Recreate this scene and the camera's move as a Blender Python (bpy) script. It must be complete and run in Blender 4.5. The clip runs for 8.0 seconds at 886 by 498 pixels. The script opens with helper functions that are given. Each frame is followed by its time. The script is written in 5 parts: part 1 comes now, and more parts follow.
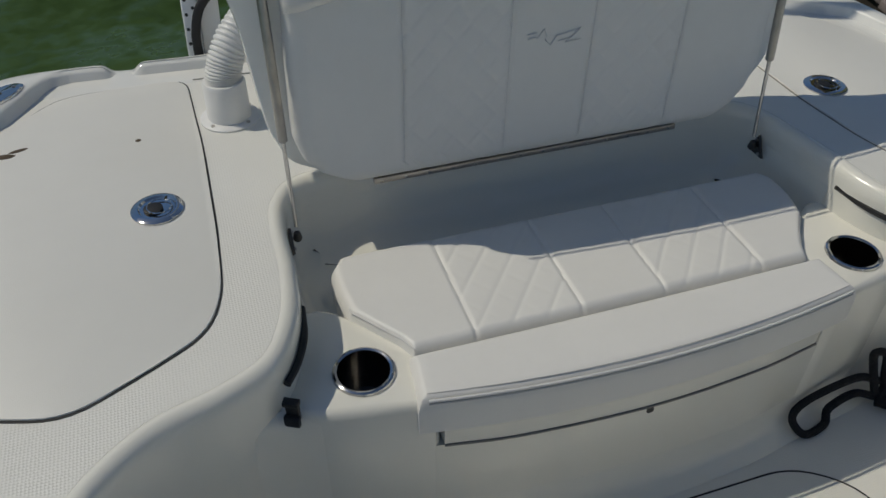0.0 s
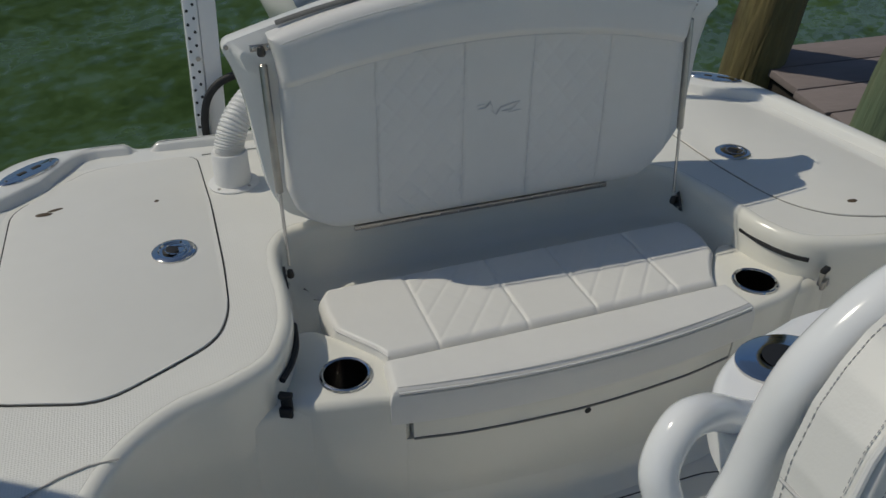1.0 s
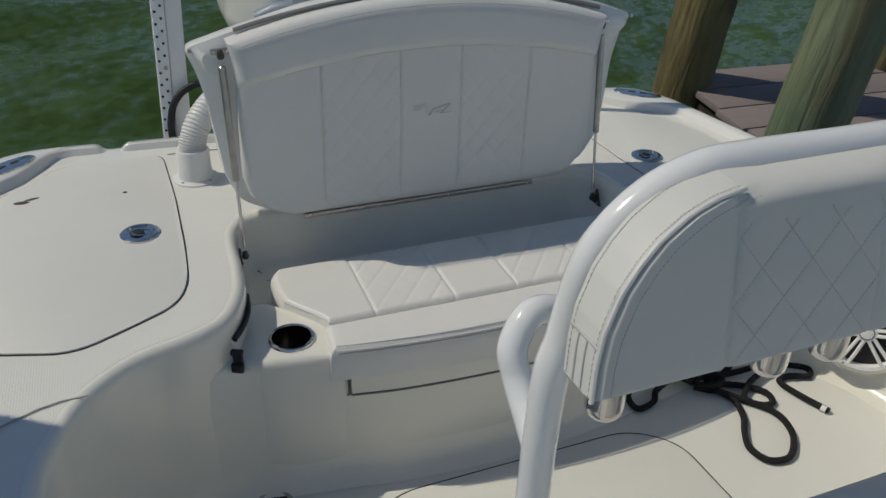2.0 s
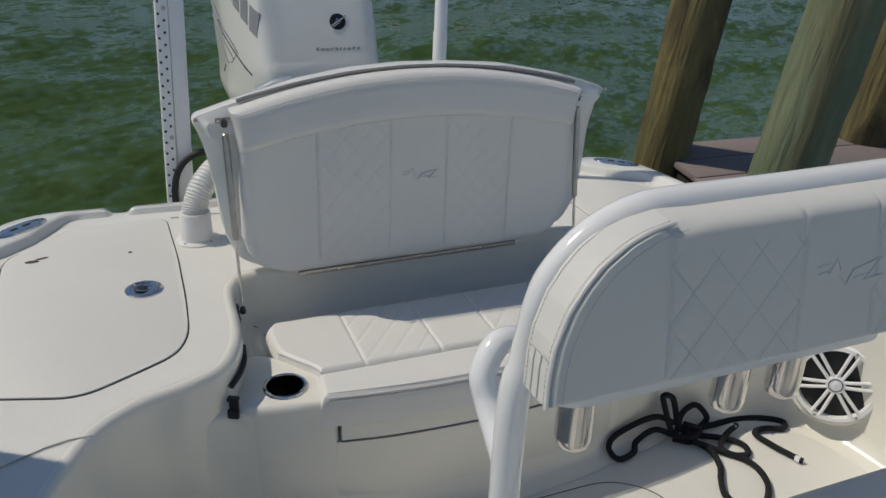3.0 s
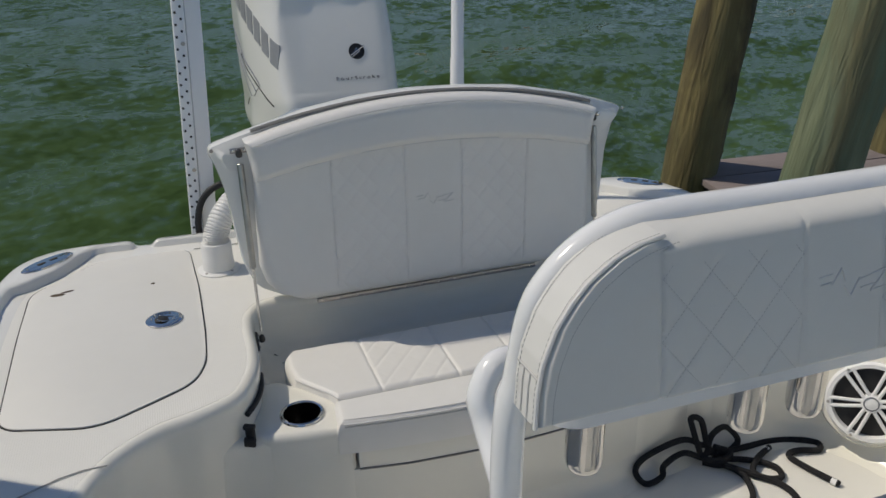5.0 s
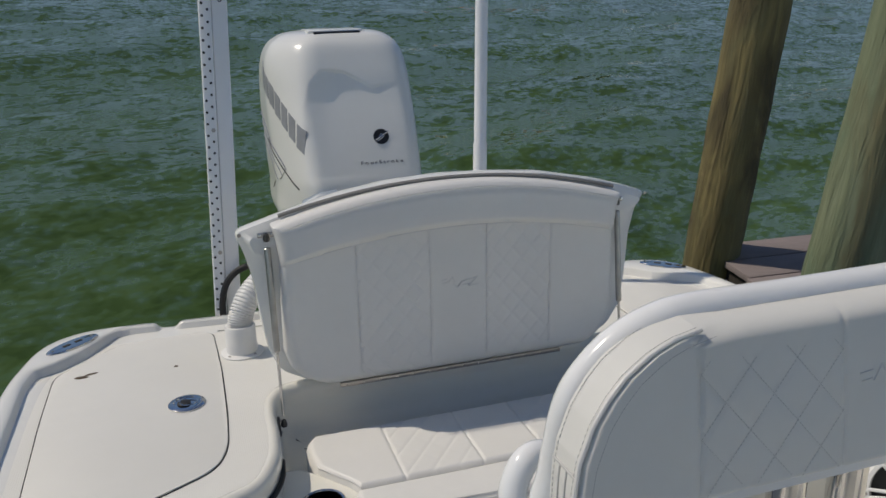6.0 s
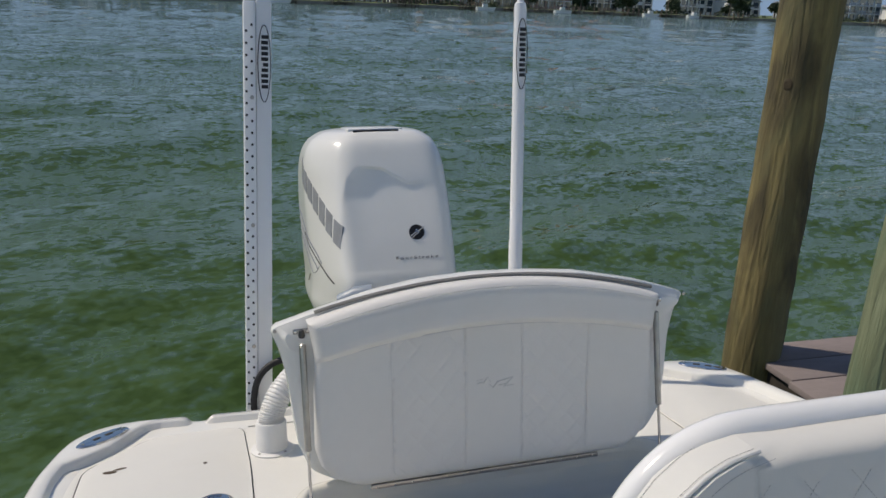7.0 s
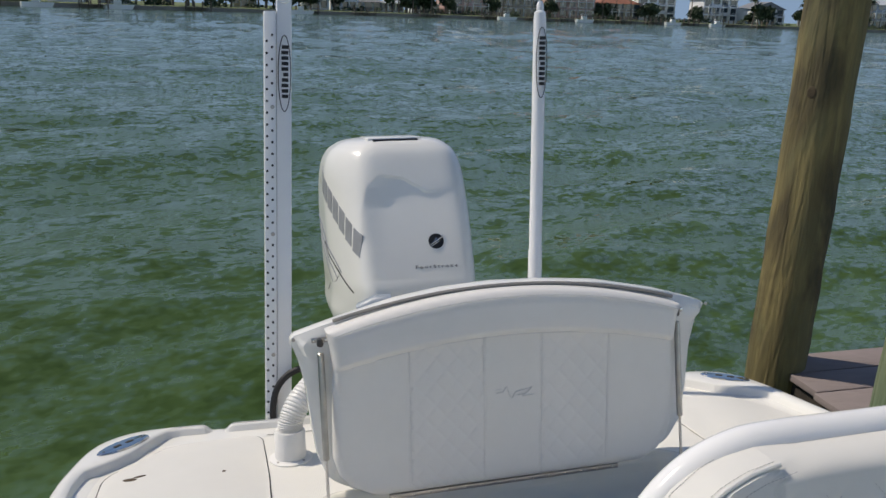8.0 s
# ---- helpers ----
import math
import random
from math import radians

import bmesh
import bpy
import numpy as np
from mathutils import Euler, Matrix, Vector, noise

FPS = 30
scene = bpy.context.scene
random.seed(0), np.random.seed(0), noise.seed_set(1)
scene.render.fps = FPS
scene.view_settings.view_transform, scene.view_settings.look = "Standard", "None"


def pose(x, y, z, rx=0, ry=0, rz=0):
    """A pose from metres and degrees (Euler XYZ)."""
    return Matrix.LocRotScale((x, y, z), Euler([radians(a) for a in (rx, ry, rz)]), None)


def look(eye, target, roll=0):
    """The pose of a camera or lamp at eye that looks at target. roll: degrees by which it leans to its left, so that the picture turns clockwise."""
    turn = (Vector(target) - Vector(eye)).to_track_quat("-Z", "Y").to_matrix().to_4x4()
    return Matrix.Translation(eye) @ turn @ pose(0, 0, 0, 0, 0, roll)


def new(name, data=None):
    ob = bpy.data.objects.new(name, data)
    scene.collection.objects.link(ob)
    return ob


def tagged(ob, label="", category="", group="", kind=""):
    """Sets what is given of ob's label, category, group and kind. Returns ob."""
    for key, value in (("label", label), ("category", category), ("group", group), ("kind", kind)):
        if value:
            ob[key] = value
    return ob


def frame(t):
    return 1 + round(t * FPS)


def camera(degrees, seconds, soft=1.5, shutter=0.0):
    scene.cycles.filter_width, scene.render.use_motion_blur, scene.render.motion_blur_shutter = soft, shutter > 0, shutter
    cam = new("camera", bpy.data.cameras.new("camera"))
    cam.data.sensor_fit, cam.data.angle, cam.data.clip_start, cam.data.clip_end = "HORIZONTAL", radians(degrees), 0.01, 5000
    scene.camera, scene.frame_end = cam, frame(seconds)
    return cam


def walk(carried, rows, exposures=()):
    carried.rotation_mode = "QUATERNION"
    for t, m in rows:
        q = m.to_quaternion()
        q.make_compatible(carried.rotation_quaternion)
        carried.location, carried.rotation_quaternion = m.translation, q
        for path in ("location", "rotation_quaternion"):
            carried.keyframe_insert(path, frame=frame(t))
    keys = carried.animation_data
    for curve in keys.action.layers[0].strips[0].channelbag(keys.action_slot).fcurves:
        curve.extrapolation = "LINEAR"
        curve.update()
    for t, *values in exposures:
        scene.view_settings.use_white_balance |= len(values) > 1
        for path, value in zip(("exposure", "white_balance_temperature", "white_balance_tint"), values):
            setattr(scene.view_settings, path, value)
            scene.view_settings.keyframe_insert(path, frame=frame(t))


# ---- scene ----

# boat coordinates: x across (towards the dock), y aft, z up from the keel line; BOAT trims her by the stern
BOAT = pose(0, 0, 0.08, -7.0, -1.4, 0)
SUN_TO = (BOAT.to_3x3() @ Vector((-0.68, 0.33, 1.0))).normalized()

cam = camera(58.0, 8.0)
PATH = [
    (0, (-0.641, -1.228, 1.514), (-0.162, 0.212, 0.212), 0.4),
    (0.5, (-0.681, -1.361, 1.548), (-0.159, 0.151, 0.347), -0.2),
    (1, (-0.708, -1.552, 1.568), (-0.145, 0.034, 0.488), 0.1),
    (1.5, (-0.708, -1.704, 1.576), (-0.098, -0.124, 0.512), 0.8),
    (3, (-0.741, -1.948, 1.602), (-0.06, -0.266, 0.76), 1.5),
    (3.5, (-0.711, -1.969, 1.598), (-0.064, -0.259, 0.786), 0.1),
    (4, (-0.693, -1.978, 1.59), (-0.071, -0.257, 0.782), -0.8),
    (5.5, (-0.682, -1.956, 1.59), (-0.09, -0.183, 0.877), -1.3),
    (6, (-0.697, -1.953, 1.605), (-0.116, -0.134, 1.009), -1.4),
    (6.5, (-0.722, -1.941, 1.62), (-0.178, -0.079, 1.135), -0.9),
    (7, (-0.709, -1.932, 1.622), (-0.178, -0.04, 1.247), -1.0),
    (7.5, (-0.673, -1.932, 1.632), (-0.162, -0.025, 1.308), -1.2),
    (8, (-0.701, -1.929, 1.62), (-0.22, -0.02, 1.269), -1.2),
]
walk(cam, [(t, BOAT @ look(eye, target, roll)) for t, eye, target, roll in PATH], [(0, -0.66, 6900, 6), (1.0, -0.66, 6900, 6), (1.7, -0.58, 6950, 6), (3.0, -0.34, 7000, 9), (5.5, -0.28, 7050, 10), (6.2, -0.24, 7100, 11), (7.0, 0.0, 7150, 12), (7.5, 0.10, 7150, 12), (8, 0.12, 7150, 12)])

# ---- light ----
world = bpy.data.worlds.new("sky")
scene.world = world
world.use_nodes = True
wn = world.node_tree
sky = wn.nodes.new("ShaderNodeTexSky")
sky.sky_type, sky.sun_disc = "NISHITA", False
sky.altitude, sky.air_density, sky.dust_density, sky.ozone_density = 0, 0.6, 0.15, 1.3
sky.sun_elevation = math.asin(SUN_TO.z)
sky.sun_rotation = math.atan2(SUN_TO.x, SUN_TO.y)
bg = wn.nodes["Background"]
bg.inputs["Strength"].default_value = 0.145
wn.links.new(sky.outputs[0], bg.inputs["Color"])
sun = new("sun", bpy.data.lights.new("sun", "SUN"))
sun.data.energy, sun.data.angle, sun.data.color = 3.0, radians(0.53), (1.0, 0.95, 0.87)
sun.matrix_world = look(SUN_TO * 50, (0, 0, 0))

# ---- materials ----
def material(name, color, rough=0.5, metal=0.0, var=0.0, scale=8.0, bump=0.0, bump_scale=60.0, rand=0.0, stretch=(1, 1, 1), coat=0.0, spec=0.5, second=None, sharp=0.95):
    """Principled surface with variation at two scales and a fine relief."""
    m = bpy.data.materials.new(name)
    m.use_nodes = True
    nt = m.node_tree
    p = nt.nodes["Principled BSDF"]
    p.inputs["Base Color"].default_value = (*color, 1)
    p.inputs["Roughness"].default_value, p.inputs["Metallic"].default_value = rough, metal
    p.inputs["Coat Weight"].default_value, p.inputs["Specular IOR Level"].default_value = coat, spec
    co = nt.nodes.new("ShaderNodeTexCoord")
    mp = nt.nodes.new("ShaderNodeMapping")
    mp.inputs["Scale"].default_value = stretch
    nt.links.new(co.outputs["Object"], mp.inputs["Vector"])
    if var or second:
        a, b = nt.nodes.new("ShaderNodeTexNoise"), nt.nodes.new("ShaderNodeTexNoise")
        a.inputs["Scale"].default_value, a.inputs["Detail"].default_value = scale, 5
        b.inputs["Scale"].default_value, b.inputs["Detail"].default_value = scale * 7.3, 3
        mix = nt.nodes.new("ShaderNodeMath")
        mix.operation = "MULTIPLY_ADD"
        mix.inputs[1].default_value = 0.35
        for n in (a, b):
            nt.links.new(mp.outputs[0], n.inputs["Vector"])
        nt.links.new(b.outputs[0], mix.inputs[0])
        nt.links.new(a.outputs[0], mix.inputs[2])
        ramp = nt.nodes.new("ShaderNodeValToRGB")
        ramp.color_ramp.elements[0].position, ramp.color_ramp.elements[1].position = 0.42, sharp
        dark = second or tuple(c * (1 - var) for c in color)
        ramp.color_ramp.elements[0].color, ramp.color_ramp.elements[1].color = (*color, 1), (*dark, 1)
        nt.links.new(mix.outputs[0], ramp.inputs[0])
        out = ramp.outputs[0]
        if rand:
            info, hsv, mul = nt.nodes.new("ShaderNodeObjectInfo"), nt.nodes.new("ShaderNodeHueSaturation"), nt.nodes.new("ShaderNodeMapRange")
            mul.inputs["To Min"].default_value, mul.inputs["To Max"].default_value = 1 - rand, 1 + rand
            nt.links.new(info.outputs["Random"], mul.inputs["Value"])
            nt.links.new(mul.outputs[0], hsv.inputs["Value"])
            nt.links.new(out, hsv.inputs["Color"])
            out = hsv.outputs[0]
        nt.links.new(out, p.inputs["Base Color"])
        mr = nt.nodes.new("ShaderNodeMapRange")
        mr.inputs["To Min"].default_value, mr.inputs["To Max"].default_value = rough * 0.85, min(1, rough * 1.2)
        nt.links.new(a.outputs[0], mr.inputs["Value"])
        nt.links.new(mr.outputs[0], p.inputs["Roughness"])
    if bump:
        n, bp = nt.nodes.new("ShaderNodeTexNoise"), nt.nodes.new("ShaderNodeBump")
        n.inputs["Scale"].default_value, n.inputs["Detail"].default_value = bump_scale, 4
        bp.inputs["Strength"].default_value, bp.inputs["Distance"].default_value = bump, 0.01
        nt.links.new(mp.outputs[0], n.inputs["Vector"])
        nt.links.new(n.outputs[0], bp.inputs["Height"])
        nt.links.new(bp.outputs[0], p.inputs["Normal"])
    return m


GEL = material("white_gelcoat", (0.80, 0.78, 0.70), 0.22, var=0.05, scale=3, bump=0.02, bump_scale=12, coat=0.3)
GELW = material("bright_gelcoat", (0.80, 0.79, 0.74), 0.2, var=0.04, scale=4, coat=0.3)
VINYL = material("white_vinyl", (0.76, 0.745, 0.705), 0.42, var=0.05, scale=6, bump=0.05, bump_scale=420)
CREAM = material("cream_vinyl", (0.68, 0.67, 0.63), 0.42, var=0.05, scale=6, bump=0.04, bump_scale=420)
PIPING = material("vinyl_piping", (0.66, 0.655, 0.63), 0.5)
SEAM = material("pale_grey_thread", (0.52, 0.51, 0.49), 0.8)
THREAD = material("grey_thread", (0.36, 0.36, 0.36), 0.8)
PAINT = material("white_powder_coat", (0.83, 0.83, 0.82), 0.17, var=0.02, scale=5, coat=0.4)
STEEL = material("polished_stainless", (0.62, 0.61, 0.6), 0.09, 1.0, var=0.12, scale=25)
DULL = material("brushed_stainless", (0.45, 0.43, 0.4), 0.3, 1.0, var=0.2, scale=30)
# darker copy of the steel: the shade inside the cup wells is in its colour
CUPWALL = material("cup_shade_steel", (0.20, 0.195, 0.19), 0.22, 1.0, var=0.3, scale=40)
BLACK = material("black_rubber", (0.012, 0.012, 0.013), 0.6, var=0.2, scale=30, bump=0.1)
SILVER = material("silver_decal", (0.30, 0.31, 0.32), 0.4, var=0.2, scale=20)


def timber(name, pale, deep, green, dark):
    """Round treated timber: fine upright grain, green patches and dark stains."""
    m = bpy.data.materials.new(name)
    m.use_nodes = True
    nt = m.node_tree
    p = nt.nodes["Principled BSDF"]
    p.inputs["Roughness"].default_value = 0.85
    co = nt.nodes.new("ShaderNodeTexCoord")
    fields = []
    for scale, stretch, detail, lo, hi in ((26, 0.10, 6, 0.36, 0.64), (5.5, 0.36, 5, 0.46, 0.62), (5.2, 0.42, 6, 0.50, 0.63), (90, 0.10, 3, 0.35, 0.65)):
        mp, n, r = nt.nodes.new("ShaderNodeMapping"), nt.nodes.new("ShaderNodeTexNoise"), nt.nodes.new("ShaderNodeMapRange")
        mp.inputs["Scale"].default_value = (1, 1, stretch)
        mp.inputs["Location"].default_value = (scale * 0.7, 0, scale * 1.3)
        n.inputs["Scale"].default_value, n.inputs["Detail"].default_value, n.inputs["Distortion"].default_value = scale, detail, 0.5
        r.inputs["From Min"].default_value, r.inputs["From Max"].default_value = lo, hi
        nt.links.new(co.outputs["Object"], mp.inputs["Vector"])
        nt.links.new(mp.outputs[0], n.inputs["Vector"])
        nt.links.new(n.outputs[0], r.inputs["Value"])
        fields.append(r)
    last = None
    for field, color, amount in ((fields[0], deep, 0.85), (fields[1], green, 0.75), (fields[2], dark, 0.8), (fields[3], deep, 0.4)):
        mix, k = nt.nodes.new("ShaderNodeMix"), nt.nodes.new("ShaderNodeMath")
        mix.data_type, k.operation = "RGBA", "MULTIPLY"
        k.inputs[1].default_value = amount
        nt.links.new(field.outputs[0], k.inputs[0])
        nt.links.new(k.outputs[0], mix.inputs[0])
        mix.inputs[6].default_value, mix.inputs[7].default_value = (*pale, 1), (*color, 1)
        if last:
            nt.links.new(last.outputs[2], mix.inputs[6])
        last = mix
    nt.links.new(last.outputs[2], p.inputs["Base Color"])
    bp = nt.nodes.new("ShaderNodeBump")
    bp.inputs["Strength"].default_value, bp.inputs["Distance"].default_value = 0.8, 0.008
    nt.links.new(fields[0].outputs[0], bp.inputs["Height"])
    nt.links.new(bp.outputs[0], p.inputs["Normal"])
    return m


PILE = timber("treated_timber_pile", (0.27, 0.22, 0.088), (0.125, 0.100, 0.042), (0.115, 0.12, 0.058), (0.026, 0.021, 0.012))
PILE_GREEN = timber("green_treated_pile", (0.215, 0.245, 0.145), (0.135, 0.16, 0.088), (0.12, 0.185, 0.11), (0.14, 0.12, 0.058))
GAP = material("dark_gasket", (0.03, 0.03, 0.028), 0.8)
CREASE = material("grey_crease_shade", (0.42, 0.41, 0.38), 0.7)
GAPG = material("grey_gasket", (0.23, 0.22, 0.2), 0.8)
ROPE = material("black_rope", (0.012, 0.012, 0.014), 0.85, var=0.4, scale=60, bump=0.8, bump_scale=260)
HOSE = material("white_hose_plastic", (0.78, 0.77, 0.74), 0.4, var=0.06, scale=20)
STAIN = material("brown_stain", (0.10, 0.07, 0.04), 0.8, var=0.4, scale=60)
CHROME = material("grey_decal", (0.20, 0.21, 0.23), 0.35, 0.2, var=0.15)
DARKSTEEL = material("weathered_steel", (0.10, 0.095, 0.09), 0.4, 0.8, var=0.3, scale=40)
BLUEGREY = material("blue_grey_plastic", (0.25, 0.30, 0.36), 0.4, var=0.1)
PLANK = material("brown_composite_plank", (0.24, 0.20, 0.19), 0.8, var=0.3, scale=5, stretch=(0.3, 1, 1), bump=0.25, bump_scale=60, rand=0.12)
LEAF = material("palm_and_shrub_leaf", (0.045, 0.075, 0.03), 0.7, var=0.5, scale=0.4)
KNOT = material("dark_knot", (0.075, 0.055, 0.028), 0.9, var=0.4, scale=60)
BARK = material("grey_bark", (0.16, 0.13, 0.1), 0.9, var=0.3)
# timber under the dock planks, near black: its shade is put into the colour
SHADEWOOD = material("shade_dark_timber", (0.035, 0.028, 0.02), 0.8, var=0.4, scale=12, bump=0.3)
GRASS = material("lawn", (0.13, 0.17, 0.05), 0.9, var=0.3, scale=0.05)
SEAWALL = material("concrete_seawall", (0.27, 0.25, 0.22), 0.9, var=0.4, scale=0.4)
GLASS = material("dark_window_glass", (0.05, 0.07, 0.09), 0.08, spec=0.8)


def nonskid(name, size, depth):
    m = material(name, (0.76, 0.745, 0.69), 0.5, var=0.05, scale=3)
    nt = m.node_tree
    co, v, bp = nt.nodes.new("ShaderNodeTexCoord"), nt.nodes.new("ShaderNodeTexVoronoi"), nt.nodes.new("ShaderNodeBump")
    v.inputs["Scale"].default_value, v.inputs["Randomness"].default_value = size, 0.25
    bp.inputs["Strength"].default_value, bp.inputs["Distance"].default_value = depth, 0.002
    nt.links.new(co.outputs["Object"], v.inputs["Vector"])
    nt.links.new(v.outputs["Distance"], bp.inputs["Height"])
    nt.links.new(bp.outputs[0], nt.nodes["Principled BSDF"].inputs["Normal"])
    return m


def sea():
    m = bpy.data.materials.new("green_bay_water")
    m.use_nodes = True
    nt = m.node_tree
    p = nt.nodes["Principled BSDF"]
    p.inputs["Roughness"].default_value, p.inputs["IOR"].default_value = 0.045, 1.33
    co, mp = nt.nodes.new("ShaderNodeTexCoord"), nt.nodes.new("ShaderNodeMapping")
    turn = nt.nodes.new("ShaderNodeMapping")
    turn.inputs["Rotation"].default_value, mp.inputs["Scale"].default_value = (0, 0, radians(-20)), (1.0, 1.5, 1)
    nt.links.new(co.outputs["Object"], turn.inputs["Vector"])
    nt.links.new(turn.outputs[0], mp.inputs["Vector"])
    murk = nt.nodes.new("ShaderNodeTexNoise")
    murk.inputs["Scale"].default_value, murk.inputs["Detail"].default_value = 0.25, 3
    ramp = nt.nodes.new("ShaderNodeValToRGB")
    ramp.color_ramp.elements[0].color, ramp.color_ramp.elements[1].color = (0.045, 0.082, 0.020, 1), (0.060, 0.106, 0.029, 1)
    ramp.color_ramp.elements[0].position, ramp.color_ramp.elements[1].position = 0.3, 0.7
    nt.links.new(co.outputs["Object"], murk.inputs["Vector"])
    nt.links.new(murk.outputs[0], ramp.inputs[0])
    nt.links.new(ramp.outputs[0], p.inputs["Base Color"])
    # wavelets of several sizes tilt the surface
    last = nt.nodes.new("ShaderNodeNewGeometry").outputs["Normal"]
    for scale, slope, detail in ((0.3, 0.05, 1), (1.1, 0.30, 1), (2.6, 0.80, 2), (6.0, 1.0, 2), (14.0, 0.95, 2)):
        n, mid, tilt, add = nt.nodes.new("ShaderNodeTexNoise"), nt.nodes.new("ShaderNodeVectorMath"), nt.nodes.new("ShaderNodeVectorMath"), nt.nodes.new("ShaderNodeVectorMath")
        n.inputs["Scale"].default_value, n.inputs["Detail"].default_value, n.inputs["Distortion"].default_value = scale, detail, 0.3
        mid.operation, tilt.operation, add.operation = "SUBTRACT", "MULTIPLY", "ADD"
        mid.inputs[1].default_value, tilt.inputs[1].default_value = (0.5, 0.5, 0.5), (slope * 0.7, slope, 0)
        nt.links.new(mp.outputs[0], n.inputs["Vector"])
        nt.links.new(n.outputs["Color"], mid.inputs[0])
        nt.links.new(mid.outputs[0], tilt.inputs[0])
        nt.links.new(tilt.outputs[0], add.inputs[0])
        nt.links.new(last, add.inputs[1])
        last = add.outputs[0]
    unit = nt.nodes.new("ShaderNodeVectorMath")
    unit.operation = "NORMALIZE"
    nt.links.new(last, unit.inputs[0])
    nt.links.new(unit.outputs[0], p.inputs["Normal"])
    return m


NONSKID, HATCHSKID, WATER = nonskid("nonskid_gelcoat", 210, 0.32), nonskid("fine_nonskid_gelcoat", 380, 0.12), sea()


# ---- building helpers ----
ABOARD = []


def mesh_of(bm, mat, smooth=True):
    bmesh.ops.recalc_face_normals(bm, faces=bm.faces)
    me = bpy.data.meshes.new("part")
    bm.to_mesh(me)
    bm.free()
    me.materials.append(mat)
    if smooth:
        me.polygons.foreach_set("use_smooth", [True] * len(me.polygons))
        me.set_sharp_from_angle(angle=radians(38))
    return me


def part(name, bm, mat, parent, label="", smooth=True):
    ob = new(name, mesh_of(bm, mat, smooth))
    ob.parent = parent
    if label:
        ob["label"] = label
    return ob


def thing(name, label, category, group="", kind="", at=(0, 0, 0), aboard=True):
    ob = new(name)
    ob.empty_display_size = 0.05
    ob.location = at
    if aboard:
        ABOARD.append(ob)
    return tagged(ob, label, category, group, kind)


def single(name, bm, mat, label, category, group="", kind="", aboard=True, smooth=True):
    ob = new(name, mesh_of(bm, mat, smooth))
    if aboard:
        ABOARD.append(ob)
    return tagged(ob, label, category, group, kind)


def curve_through(pts, n=8):
    """Smooth points through a row of plan or space points."""
    p = [Vector(q) for q in pts]
    p = [2 * p[0] - p[1]] + p + [2 * p[-1] - p[-2]]
    out = []
    for i in range(1, len(p) - 2):
        a, b, c, d = p[i - 1:i + 3]
        for k in range(n):
            t = k / n
            out.append(0.5 * (2 * b + (c - a) * t + (2 * a - 5 * b + 4 * c - d) * t * t + (3 * b - a - 3 * c + d) * t ** 3))
    return out + [p[-2]]


def rounded(outline, r, n=5):
    """The outline with its corners rounded by about r."""
    out, c = [], [Vector(q) for q in outline]
    for i, q in enumerate(c):
        a, b = c[i - 1] - q, c[(i + 1) % len(c)] - q
        k = min(r, a.length * 0.49, b.length * 0.49)
        s, e = q + a.normalized() * k, q + b.normalized() * k
        for j in range(n + 1):
            t = j / n
            out.append(s * (1 - t) ** 2 + q * 2 * t * (1 - t) + e * t * t)
    return out


def slab(outline, z0, z1, bevel=0.0, seg=3, bm=None, under=False):
    """A plate of plan outline between two heights, its top edge rounded."""
    bm = bm or bmesh.new()
    f = bm.faces.new([bm.verts.new((p[0], p[1], z0)) for p in outline])
    bmesh.ops.recalc_face_normals(bm, faces=[f])
    if f.normal.z > 0:
        f.normal_flip()
    r = bmesh.ops.extrude_face_region(bm, geom=[f])
    top = [v for v in r["geom"] if isinstance(v, bmesh.types.BMVert)]
    for v in top:
        v.co.z = z1
    if bevel:
        tops = set(top)
        edges = [e for e in bm.edges if e.verts[0] in tops and e.verts[1] in tops]
        bmesh.ops.bevel(bm, geom=edges, offset=bevel, segments=seg, profile=0.5, affect="EDGES", clamp_overlap=True)
    return bm


def tube(pts, r, sides=10, bm=None, radii=None, closed=False):
    """A round bar along points."""
    bm = bm or bmesh.new()
    p = [Vector(q) for q in pts]
    rings, ref = [], None
    for i, q in enumerate(p):
        d = (p[(i + 1) % len(p)] - p[i - 1]) if closed else (p[min(i + 1, len(p) - 1)] - p[max(i - 1, 0)])
        d.normalize()
        if ref is None:
            ref = d.orthogonal().normalized()
        ref = (ref - d * ref.dot(d)).normalized()
        side = d.cross(ref)
        rr = radii[i] if radii else r
        rings.append([bm.verts.new(q + (ref * math.cos(a) + side * math.sin(a)) * rr) for a in (2 * math.pi * k / sides for k in range(sides))])
    for a, b in zip(rings, rings[1:] + ([rings[0]] if closed else [])):
        for k in range(sides):
            bm.faces.new((a[k], a[(k + 1) % sides], b[(k + 1) % sides], b[k]))
    if not closed:
        bm.faces.new(rings[0][::-1])
        bm.faces.new(rings[-1])
    return bm


def turned(profile, at=(0, 0, 0), n=28, m=None, sx=1.0, sy=1.0, bm=None, caps=True):
    """A body of revolution about z from (radius, height) pairs."""
    bm = bm or bmesh.new()
    rings = []
    for r, z in profile:
        ring = []
        for k in range(n):
            a = 2 * math.pi * k / n
            v = Vector((r * math.cos(a) * sx, r * math.sin(a) * sy, z))
            ring.append(bm.verts.new((m @ v if m else v) + Vector(at)))
        rings.append(ring)
    for a, b in zip(rings, rings[1:]):
        for k in range(n):
            bm.faces.new((a[k], a[(k + 1) % n], b[(k + 1) % n], b[k]))
    if caps and profile[0][0] > 1e-6:
        bm.faces.new(rings[0][::-1])
    if caps and profile[-1][0] > 1e-6:
        bm.faces.new(rings[-1])
    bmesh.ops.remove_doubles(bm, verts=bm.verts, dist=1e-6)
    return bm


